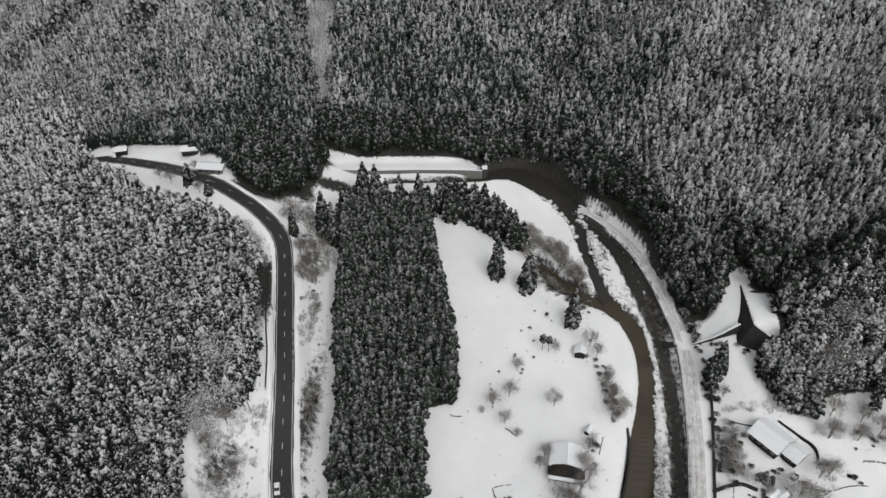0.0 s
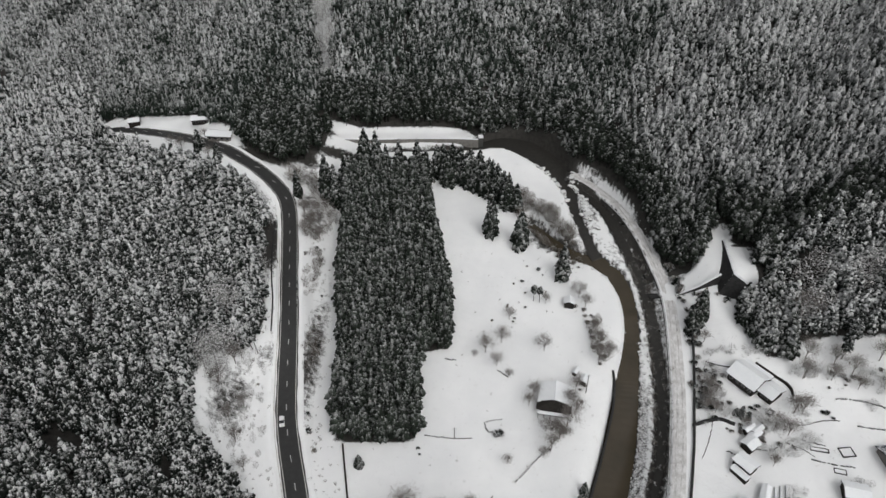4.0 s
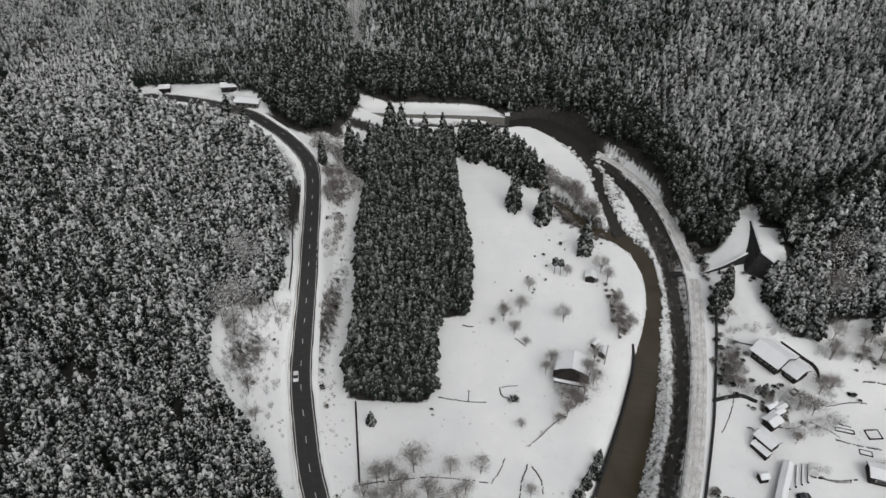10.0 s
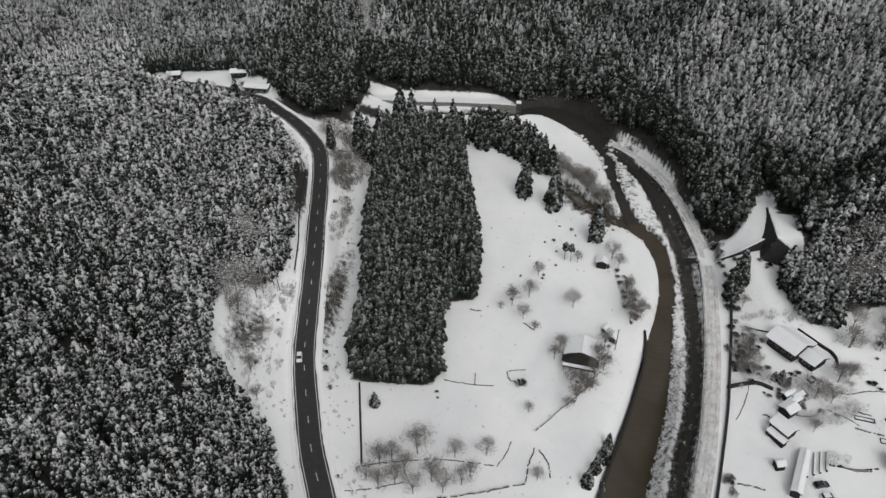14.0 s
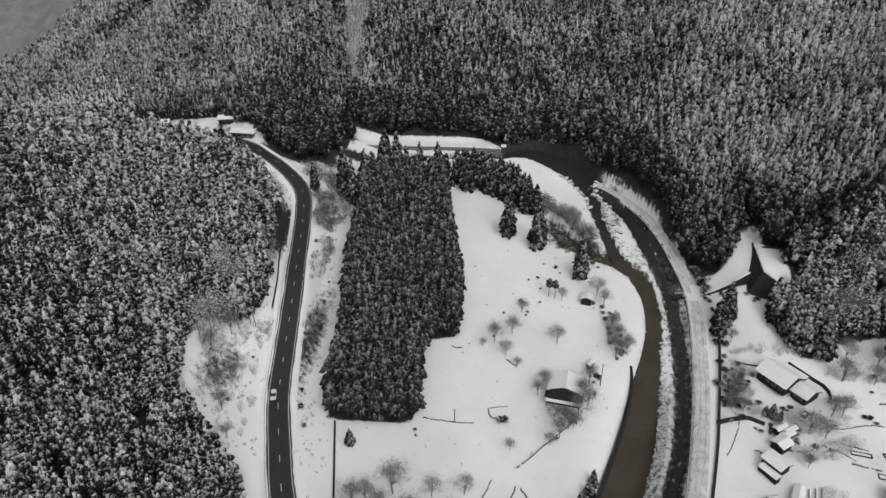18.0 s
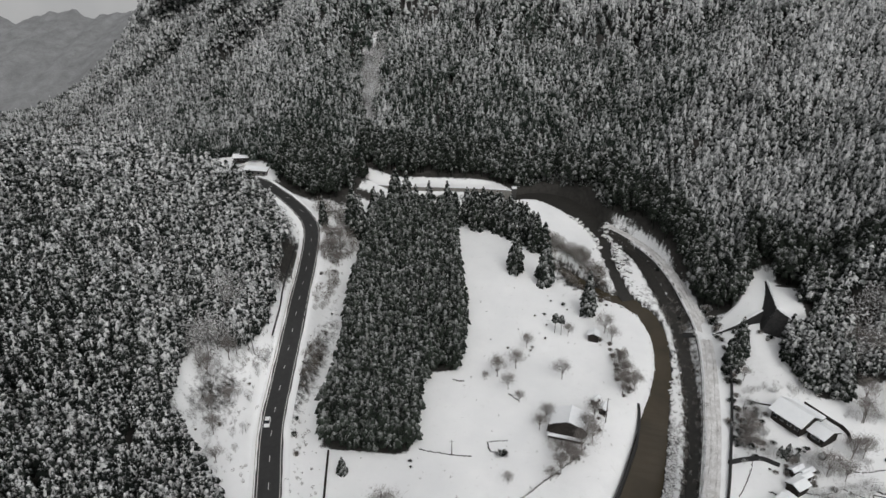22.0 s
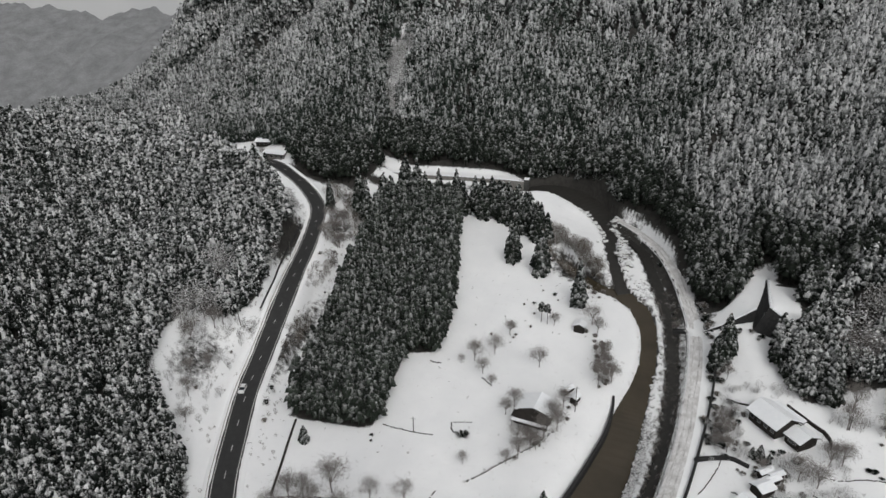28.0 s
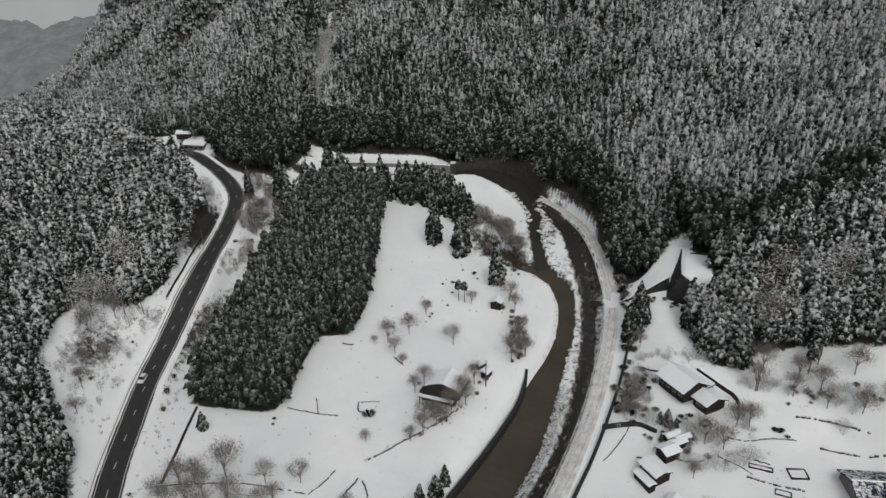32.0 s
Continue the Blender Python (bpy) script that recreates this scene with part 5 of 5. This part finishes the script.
# farmhouse with its lower wing, on the yard above the lane
fh = gable_house("farmhouse", 107.0, 140.0, -55, 9.8, 8.2, 3.4, 2.1, "dark-walled farmhouse under thick roof snow", "house", timber_dark, roof_snow, 0.9, 4, 1)
gable_house("farmhouse_wing", 113.2, 134.6, -55, 5.0, 6.6, 2.6, 1.3, "low farmhouse wing with a snowy roof", "house", timber_dark, roof_snow, 0.7, 1, 0)
lean_roof(fh, 0, 5.9, 2.5, 10.8, 2.6, 14.0)
for k in range(5):
    bm = bmesh.new()
    box(bm, -4.6 + 2.3 * k, 6.9, 1.0, 0.16, 0.16, 2.4)
    part("veranda_post", bm, timber_dark, fh)
gable_house("lean_shed", 92.7, 103.4, -55, 5.8, 1.9, 1.7, 0.3, "low dark lean-to beside the storehouse", "shed", timber_dark, roof_snow, 0.25, 0, 0)
wall_along("yard_wall", [(112.5, 147.5), (116.5, 143), (120.2, 139.2)], 1.1, 1.1, 0.4, timber_dark, "dark plank fence behind the farmhouse", "fence", None)
wall_along("yard_wall", [(120.2, 139.2), (121.2, 136.5), (120.8, 133.5)], 1.3, 1.3, 0.4, timber_dark, "dark plank fence beside the farmhouse", "fence", None)
wall_along("yard_log", [(96.5, 150.5), (100, 148), (104.5, 146)], 0.6, 0.6, 0.6, timber_dark, "snow-dusted log pile behind the farmhouse", "log pile", roof_snow)
wall_along("yard_log", [(96, 143), (98.2, 146)], 0.5, 0.5, 0.9, timber_dark, "dark woodpile in the yard", "log pile", None)
g = gable_house("barn", 40.1, 134.0, 79, 8.6, 10.4, 2.2, 1.8, "old dark timber barn with a snow-laden roof", "barn", timber_dark, roof_snow, 0.4, 0, 0, thick=0.22)
bm = bmesh.new()
hip = [bm.verts.new(q) for q in ((-7.7, -5.9, 2.3), (-7.7, 5.9, 2.3), (-4.1, 5.9, 2.3), (-4.1, -5.9, 2.3), (-4.4, 0, 4.5))]
for q in ((0, 4, 1), (1, 4, 2), (3, 4, 0), (2, 4, 3), (0, 1, 2, 3)):
    bm.faces.new([hip[k] for k in q])
bmesh.ops.recalc_face_normals(bm, faces=bm.faces[:])
part("hip_roof", bm, timber_dark, g, "bare dark hipped end of the roof")
bm = bmesh.new()
box(bm, -6.2, 0, 1.0, 2.6, 10.0, 2.4)
part("front_room", bm, timber_dark, g)
lean_roof(g, -8.5, 0.0, 1.85, 1.5, 11.0, 0.0)
for k in range(6):
    bm = bmesh.new()
    box(bm, -9.0, -5.0 + 2.0 * k, 0.8, 0.16, 0.16, 2.0)
    part("porch_post", bm, timber_dark, g)
gable_house("field_shed", 51.6, 182.4, 80, 3.4, 3.6, 2.1, 0.8, "small dark field shed with a snowy roof", "shed", timber_dark, roof_snow, 0.35, 0, 1)
gable_house("storehouse", 95.4, 106.6, -55, 6.0, 4.4, 2.6, 0.7, "grey storehouse with striped snowy roof", "shed", timber_dark, roof_snow, 0.5, 2, 0)
gable_house("tool_shed", 99.6, 114.2, 35, 4.6, 3.8, 2.3, 0.7, "dark tool shed with a snowy roof", "shed", timber_dark, roof_snow, 0.4, 0, 1)
for x, y, w in ((102.6, 118.0, 1.7), (103.9, 119.9, 1.5), (101.4, 120.6, 1.4)):
    gable_house("wood_shed", x, y, 35, 4.2, w, 1.9, 0.35, "open wood shed beside the farmhouse", "shed", timber_dark, roof_snow, 0.4, 0, 0)
gable_house("tiled_house", 146.5, 107.0, 4, 15.0, 12.0, 2.4, 2.3, "house with a dark blue tiled roof and thin snow", "house", plaster_mat, tile_mat, 0.7, 3, 0, thick=0.12)
gable_house("garage", 124.4, 96.4, -14, 7.0, 5.4, 2.6, 0.8, "pale garage with snow on its roof", "garage", timber_dark, roof_snow, 0.4, 1, 0)
# striped row of narrow snow-covered frames
for k in range(1, 5):
    a = (98.6 + 1.75 * k, 98.4 + 0.35 * k)
    wall_along("cold_frame", [a, (a[0] - 3.6 + 0.3 * k, a[1] - 8.6 + 0.5 * k)], 0.55, 0.55, 0.45, timber_dark, "narrow timber cold frame with snow on top", "cold frame", roof_snow)
# yard box, bench frames and small huts
for x, y, t, l, w, h in ((129.7, 112.2, 5, 4.2, 3.4, 0.4), (121.5, 113.2, -12, 5.5, 1.4, 0.25), (124.5, 105.2, -15, 3.5, 1.8, 0.25), (111, 127.5, 40, 2.4, 1.6, 0.9)):
    t_ = thing("planter_frame", x, y, t, "low timber garden bed frame in the snow", "garden frame", "garden frames")
    for sx, sy, bl, bw in ((0, -w / 2, l, 0.22), (0, w / 2, l, 0.22), (-l / 2, 0, 0.22, w + 0.22), (l / 2, 0, 0.22, w + 0.22)):
        bm = bmesh.new()
        box(bm, sx, sy, h / 2 - 0.1, bl, bw, h + 0.2, bevel=0.03)
        part("board", bm, timber_dark, t_)
gable_house("long_shed", 95.3, 91.5, 63, 16.5, 2.3, 1.9, 0.5, "long low dark shed with a snowy roof", "shed", timber_dark, roof_snow, 0.3, 0, 0)
gable_house("pump_hut", 90.4, 93.6, 12, 2.6, 2.2, 1.8, 0.6, "tiny dark pump hut with a snow cap", "hut", timber_dark, roof_snow, 0.25, 0, 0)
gable_house("garden_hut", 51.2, 141.8, 65, 3.2, 2.0, 1.7, 0.5, "dark garden hut beside the barn", "hut", timber_dark, roof_snow, 0.3, 0, 0)
gable_house("log_stack", 49.2, 146.4, 55, 3.4, 1.4, 1.1, 0.4, "roofed log stack dusted with snow", "log stack", timber_dark, roof_snow, 0.2, 0, 0)
# far houses where the road leaves the valley
gable_house("roadside_house", -104.0, 266.6, -6, 11.0, 5.0, 2.6, 0.9, "distant roadside house with a snowy roof", "house", plaster_mat, roof_snow, 0.7, 4, 0)
gable_house("roadside_shed", -158.0, 296.5, 15, 5.0, 4.0, 2.4, 0.9, "distant dark roadside shed with snow", "shed", timber_dark, roof_snow, 0.4, 0, 0)
gable_house("roadside_house", -117.0, 279.5, 10, 7.0, 4.5, 2.2, 0.9, "distant dark house below the forest", "house", timber_dark, roof_snow, 0.6, 3, 0)
# bridge from the lane over the side stream to the river bar
bridge = thing("footbridge", 87.0, 187.0, 8, "short dark stone bridge slab beside the lane", "bridge", z=1.75)
bm = bmesh.new()
box(bm, 0, 0, 0.1, 5.0, 2.2, 0.4, bevel=0.05)
part("deck", bm, black_stone, bridge)
for sy in (-1.05, 1.05):
    bm = bmesh.new()
    box(bm, 0, sy, 0.5, 5.0, 0.16, 0.4, bevel=0.04)
    part("parapet", bm, black_stone, bridge)



# ---- poles ----
def pole(x, y, h, label, arms=1, turn=0.0, lean=0.0):
    p = thing("utility_pole", x, y, turn, label, "pole", "utility poles")
    bm = bmesh.new()
    beam(bm, (0, 0, -0.4), (lean, 0, h), 0.17, 0.11, 9)
    part("mast", bm, pole_mat, p)
    for k in range(arms):
        bm = bmesh.new()
        box(bm, lean * (1 - k * 0.1), 0, h - 0.5 - 0.8 * k, 1.6, 0.1, 0.1)
        a = part("crossarm", bm, metal_mat, p)
        for sx in (-0.6, 0, 0.6):
            bm = bmesh.new()
            beam(bm, (lean + sx, 0, h - 0.45 - 0.8 * k), (lean + sx, 0, h - 0.22 - 0.8 * k), 0.06, 0.04, 7)
            part("insulator", bm, roof_snow, a)
    return p


pole(5.7, 117.1, 5.5, "slim weathered utility pole in the snowfield")
pole(51.3, 136.9, 9.0, "tall grey utility pole beside the barn", turn=20)
pole(-66.0, 150.1, 8.0, "leaning wooden pole at the forest edge", 0, 0, -2.2)
pole(-63.8, 148.5, 6.0, "short bare wooden post by the road", 0, 0, -0.6)
pole(127.5, 141.5, 6.0, "slim pole behind the farmhouse", 0)
pole(-66.5, 198, 7.0, "thin roadside utility pole at the bend", 0, 60)

# ---- lone conifers ----
FIRS = [(22.2, 224.4, 19, 1), (34.7, 217, 18, 2), (50.6, 197.5, 17, 1), (-52, 243.5, 21, 1), (-47.8, 240.5, 20, 3), (-64.0, 237.5, 13, 3), (-112, 258.5, 9, 5), (-101, 249.5, 8, 4), (-44, 252, 18, 2),
        (-36, 263, 23, 2), (-31, 265, 20, 1), (-26, 261, 17, 3), (3.0, 256.5, 18, 2), (7.5, 259, 16, 4), (12.4, 256, 18, 2), (16.5, 253.5, 15, 4), (21, 250, 17, 2), (25.8, 246.5, 18, 2), (30.2, 241, 16, 2),
        (9.5, 262, 15, 4), (14, 260, 16, 2), (24, 253.5, 15, 2), (31, 245, 15, 2), (34.5, 240.5, 13, 4), (-11.4, 264, 17, 1), (-2, 262, 16, 2), (-20, 264, 17, 3), (-7, 259, 15, 4), (98.8, 170.6, 16, 2), (95.8, 167.5, 12, 2), (101.5, 172.5, 9, 1), (101.2, 126.6, 5, 5), (99.4, 127.2, 3.6, 5), (103.2, 125.4, 3.4, 4), (-24.0, 106.5, 5.6, 5),
        (44.2, 96.6, 6.0, 4), (42.6, 92.2, 6.6, 5), (39.8, 88.0, 7.0, 4), (37.2, 83.6, 6.4, 5), (41.5, 84, 4.6, 4), (24, 70.5, 5, 5),
        (18.5, 257.5, 15, 4), (22.5, 256.5, 14, 2), (1, 265, 14, 4), (5.5, 264.5, 15, 2), (18.5, 263, 13, 4), (28.8, 247.5, 14, 4)]
KINDS = {1: conifer_kind(21, 1.0, 0.17, 0.05, 120, 18), 2: conifer_kind(22, 1.0, 0.2, 0.05, 120, 17), 3: conifer_kind(23, 1.0, 0.15, 0.05, 110, 18), 4: conifer_kind(24, 1.0, 0.22, 0.05, 110, 15), 5: conifer_kind(25, 1.0, 0.28, 0.04, 90, 12)}
for x, y, h, k in FIRS:
    put(KINDS[k], x, y, rand.uniform(0, 360), h * 1.08, "tall dark cedar standing alone in the snow" if h > 9 else "small bushy conifer dusted with snow", "conifer", "lone conifers")
for k in KINDS.values():
    clear(k)

# ---- leafless trees ----
BARE = [(27.5, 174, 5.5), (23.7, 161.6, 7), (17.3, 156.7, 7), (21.2, 149.8, 5.5), (39.1, 157.8, 6.5), (25, 143.8, 4), (33.2, 135.5, 6), (47.8, 137.5, 6.5), (13.2, 154.1, 3), (58.1, 151.2, 8),
        (62.2, 154.2, 7), (60.1, 160.5, 6.5), (59.1, 167.9, 5), (42.4, 183.2, 4.5), (56, 186.5, 7), (58, 181, 6), (-9, 90, 8), (-19.1, 85, 6), (1.3, 89.5, 5), (9.9, 90.8, 5), (-14, 79.5, 6), (-4.3, 81.3, 6.5),
        (-12, 83, 6), (-22, 80, 5), (-1, 78, 5.5), (-16, 87, 5.5), (6, 83.5, 4.5), (38.5, 119.5, 5.5), (41, 117.5, 5), (35.5, 120.5, 5), (45.2, 131.5, 6.5), (31, 131, 5.5), (-18.3, 77.5, 5.5), (-9, 77, 5.5), (3.5, 80.5, 5), (23.8, 83.7, 5), (22.1, 107.3, 4), (36.5, 113, 6.5), (39.5, 117, 7), (43, 122.5, 7.5), (33.5, 110, 4.5), (46.5, 127.5, 6.5),
        (127, 141.5, 8), (114, 119, 7), (109.5, 120.5, 7.5), (118.5, 127.5, 7.5), (122.4, 128.2, 7), (136.5, 140.5, 7), (143.9, 142, 7.5), (144, 136.5, 5.5), (150.7, 132.6, 7), (152.4, 144, 8), (156, 132, 7),
        (131, 150, 8), (140, 147, 7), (-58, 215, 7), (-56.5, 222, 7.5), (-54.5, 229, 8), (-60, 228, 7), (-52, 216, 6), (-71, 128, 7), (-66, 118, 5), (-62, 110, 6), (-69, 140, 7.5), (-57.5, 101, 4.5), (-63, 124, 5),
        (98, 160, 5), (93, 128, 5), (92.5, 133, 6), (93.5, 138, 5.5), (90.5, 130, 4.5), (101, 122, 4), (104.5, 107, 4.5), (133, 170, 9), (126, 168, 8.5), (138, 166, 9), (-122, 262, 6), (-128, 266, 5), (-106, 252, 5), (-113, 270, 4)]
KINDS = [bare_kind(31 + k, 1.0, 0.36 + 0.05 * k, 1500) for k in range(5)]
for n, (x, y, h) in enumerate(BARE):
    put(KINDS[n % 5], x, y, rand.uniform(0, 360), h * (1.45 if y < 92 and x < 20 else 1.15), "leafless grey tree with a fine twiggy crown" if h > 5.4 else "small leafless fruit tree in the snow", "bare tree", "leafless trees")
for k in KINDS:
    clear(k)
for x, y in ((37.6, 184.6), (39.9, 183.6)):
    t = thing("tufted_pine", x, y, rand.uniform(0, 360), "thin pine with a tuft of dark needles on top", "pine", "tufted pines")
    bm = bmesh.new()
    beam(bm, (0, 0, -0.3), (0.15, 0, 7.2), 0.13, 0.06, 7)
    part("trunk", bm, bark_mat, t)
    tv, tt = tufted_template(random.Random(int(x)), 30, 5, radius=0.42, bare=0.1)
    many("crown", tv * 3.4 + np.array([0.1, 0, 5.3]), tt, cedar_dark, t)

# ---- shrubs ----
SHRUBS = [shrub_kind(51, 1.0, 0.9, brush_mat), shrub_kind(52, 1.0, 1.2, brush_mat), shrub_kind(53, 1.0, 0.8, cedar_dark)]


def shrub_row(pts, n, spread, lo, hi, kinds, label):
    line = smooth_line(pts, 8)
    for _ in range(n):
        q = line[rand.randrange(len(line))]
        x, y = q[0] + rand.gauss(0, spread), q[1] + rand.gauss(0, spread)
        if near_line(x, y, road_line)[0] < 5.3 or near_line(x, y, lane_line)[0] < 3.0:
            continue
        put(SHRUBS[rand.choice(kinds)], x, y, rand.uniform(0, 360), rand.uniform(lo, hi), label, "shrub", "shrubs")


shrub_row([(-41, 108), (-46, 135), (-49, 160), (-53, 190), (-57, 212)], 14, 2.0, 0.6, 1.8, (0, 1, 2), "grey leafless shrub on the snowy road verge")
shrub_row([(-58, 100), (-64, 112), (-68, 128), (-66, 142)], 7, 4.0, 0.5, 1.2, (0, 1), "dry grey shrub on the snowy slope")
shrub_row([(59, 150), (60, 160), (58.5, 170), (57, 180)], 22, 1.6, 0.7, 1.6, (0, 1), "grey brush beside the river path")
shrub_row([(47, 218), (53, 214), (58, 212), (50, 224), (41, 231)], 46, 3.0, 0.8, 1.9, (0, 1), "brown riverside brush dusted with snow")
shrub_row([(96.5, 166), (95.3, 158), (93.2, 146), (91, 136), (90, 130)], 44, 1.3, 0.8, 2.1, (2, 2, 0), "dark evergreen bush along the lane wall")
shrub_row([(81.5, 214), (84.5, 200), (85, 186), (83, 168), (80, 150), (75, 126), (68, 102)], 44, 0.9, 0.5, 1.3, (0, 2), "dark scrub on the stream bank")
shrub_row([(88, 226), (84, 236), (78, 246), (93, 212), (96, 200)], 26, 2.2, 0.8, 2.0, (0, 2), "dark undergrowth at the forest foot")
shrub_row([(95.5, 197), (96, 188), (96.3, 178), (96.5, 168)], 30, 0.9, 0.9, 2.3, (2, 2, 0), "dark evergreen bush below the ramp")
shrub_row([(102, 184.5), (107, 183.5), (112, 181)], 12, 1.2, 0.8, 1.8, (2, 0), "dark brush at the terrace foot")
shrub_row([(33, 134), (48, 138), (45, 128), (36, 113), (42, 121)], 14, 1.5, 0.5, 1.2, (0, 1), "grey garden bush around the barn")
shrub_row([(96, 121), (100, 119), (104, 118), (110, 119)], 18, 2.2, 0.6, 1.5, (0, 1, 2), "grey garden bush by the farmhouse")
shrub_row([(92, 128), (94.5, 134), (96, 141), (95.5, 148)], 34, 1.7, 0.9, 2.0, (2, 0, 2), "dark evergreen bush on the slope above the lane")
shrub_row([(98, 131), (103, 127), (107, 130)], 12, 1.0, 0.7, 1.4, (2, 2, 0), "dark clipped garden bush below the farmhouse")
shrub_row([(75.5, 87.5), (76.5, 89), (75, 84)], 8, 0.8, 0.9, 1.8, (2, 0), "dark evergreen bush beside the lane wall")
shrub_row([(128, 128), (131, 126.5)], 5, 0.8, 0.7, 1.2, (2,), "dark clipped bush in the garden")
shrub_row([(136, 141), (146, 140), (152, 138)], 12, 2.0, 0.7, 1.6, (0, 1), "grey brush on the slope")
shrub_row([(44, 224), (36, 196), (27, 176), (10, 160)], 22, 6.0, 0.3, 0.8, (0, 1), "small dry weed clump poking through snow")
for x, y, r in ((20, 118.6, 2.4), (-5.8, 113.1, 0.9), (-5.3, 110.8, 0.7), (41.5, 203, 1.3), (-38.3, 101, 0.9), (-30, 80, 1.0), (34, 196, 1.0)):
    put(SHRUBS[2], x, y, rand.uniform(0, 360), r, "round dark evergreen bush dusted with snow", "shrub", "shrubs")
for k in SHRUBS:
    clear(k)

# ---- stones of the river bed ----
def stone_mesh(seed):
    r = random.Random(seed)
    bm = bmesh.new()
    bmesh.ops.create_icosphere(bm, subdivisions=1, radius=0.5)
    for v in bm.verts:
        v.co *= r.uniform(0.75, 1.2)
        v.co.z *= 0.7
    me = bpy.data.meshes.new("stone")
    bm.to_mesh(me)
    bm.free()
    me.materials.append(rock_mat)
    return me


STONES = [stone_mesh(k) for k in range(6)]
riprap = tagged(new("riprap"), "snow-capped boulder riprap between river and lane", "riprap")
riprap.matrix_world = Matrix()


def stone(x, y, size, sink=0.2):
    o = new("stone", rand.choice(STONES))
    o.parent = riprap
    o.matrix_world = pose(x, y, gz(x, y) + size * (0.25 - sink), rand.uniform(-15, 15), rand.uniform(-15, 15), rand.uniform(0, 360)) @ Matrix.Diagonal((size * rand.uniform(0.8, 1.3), size, size * rand.uniform(0.7, 1.0), 1))


# rows of boulders along the water, close set downstream and scattered above
d = np.gradient(river_line, axis=0)
d /= np.linalg.norm(d, axis=1)[:, None]
arc = np.concatenate([[0], np.cumsum(np.linalg.norm(np.diff(river_line, axis=0), axis=1))])
s0, s1 = (float(np.interp(q, river_line[:, 1], arc)) for q in (78, 141))
count, s = 0, s0
while s < s1 and count < 270:
    for row in range(4):
        u = s + rand.uniform(-0.25, 0.25) + 0.5 * (row % 2)
        x, y, w = (np.interp(u, arc, v) for v in (river_line[:, 0], river_line[:, 1], river_w / 2))
        tx, ty = np.interp(u, arc, d[:, 0]), np.interp(u, arc, d[:, 1])
        off = w + 0.3 + 1.02 * row + rand.uniform(-0.4, 0.4)
        stone(x + ty * off, y - tx * off, rand.uniform(0.5, 1.0))
        count += 1
    s += 1.0
more = tagged(new("riprap"), "scattered snowy boulders in the upper stream", "riprap")
more.matrix_world = Matrix()
riprap = more
for pts, n, wide in (([(72, 143), (75, 157), (78.4, 170), (79.8, 186)], 70, 1.3), ([(74.5, 206), (70, 222), (67.5, 236), (66, 250), (61.5, 261)], 100, 1.5), ([(61, 216), (60, 230), (59, 243), (56.5, 256), (50, 267), (41, 275)], 60, 0.8), ([(47, 222), (55, 212), (64, 205), (69, 198)], 24, 0.8)):
    line = smooth_line(pts, 12)
    for _ in range(n):
        k = rand.randrange(len(line))
        stone(line[k, 0] + rand.gauss(0, wide), line[k, 1] + rand.gauss(0, wide), rand.uniform(0.5, 1.5))

# large snow-capped rocks where the stream leaves the pool
for pts, n, wide in (([(66.5, 248), (64, 256), (62, 264)], 16, 0.9), ([(58.5, 248), (56.8, 256), (51, 266), (44, 273)], 22, 0.5), ([(69.5, 226), (67, 238), (66, 247)], 14, 1.0)):
    line = smooth_line(pts, 12)
    for _ in range(n):
        k = rand.randrange(len(line))
        stone(line[k, 0] + rand.gauss(0, wide), line[k, 1] + rand.gauss(0, wide), rand.uniform(1.5, 3.2), 0.05)

line = smooth_line([(55.5, 112), (61, 131), (65, 146), (68, 157), (71.6, 171), (73, 187), (70.5, 199)], 12)
for _ in range(75):
    k = rand.randrange(len(line))
    stone(line[k, 0] + rand.gauss(0, 0.5), line[k, 1] + rand.gauss(0, 0.5), rand.uniform(0.35, 0.9))

# ---- tall thin stems at the knoll's edge ----
STEM_CROWNS = [tufted_template(random.Random(90 + k), 46, 8, radius=0.3, bare=0.06, tuft=0.9) for k in range(4)]
for k in range(24):
    f = k / 23
    x, y = 142 + 26 * f + rand.uniform(-1.2, 1.2), 149.5 + 16 * f + rand.uniform(-1.6, 1.6)
    t = thing("slender_cedar", x, y, rand.uniform(0, 360), "slender cedar with a bare pale trunk", "conifer", "slender cedars")
    h = rand.uniform(10, 13)
    bm = bmesh.new()
    beam(bm, (0, 0, -0.4), (0.5, 0.2, h), 0.17, 0.06, 7)
    part("trunk", bm, pole_mat, t)
    tv, tt = STEM_CROWNS[k % 4]
    many("crown", tv * 5.6 + np.array([0.4, 0.15, h - 5.0]), tt, cedar_mat, t)

# ---- set everything on the falling ground ----
def settle(ob):
    if ob in ROOTED or ob.name.startswith("backdrop") or ob.type not in ("MESH", "EMPTY"):
        return
    if ob.matrix_basis == Matrix():
        if ob.type == "MESH":
            me = ob.data
            co = np.empty(3 * len(me.vertices), np.float32)
            me.vertices.foreach_get("co", co)
            me.vertices.foreach_set("co", settled(co.reshape(-1, 3)).astype(np.float32).ravel())
            me.update()
        for c in ob.children:
            settle(c)
    else:
        m = ob.matrix_basis.copy()
        m.translation = settled([m.translation])[0]
        ob.matrix_basis = m


for ob in [o for o in bpy.data.objects if o.parent is None]:
    settle(ob)
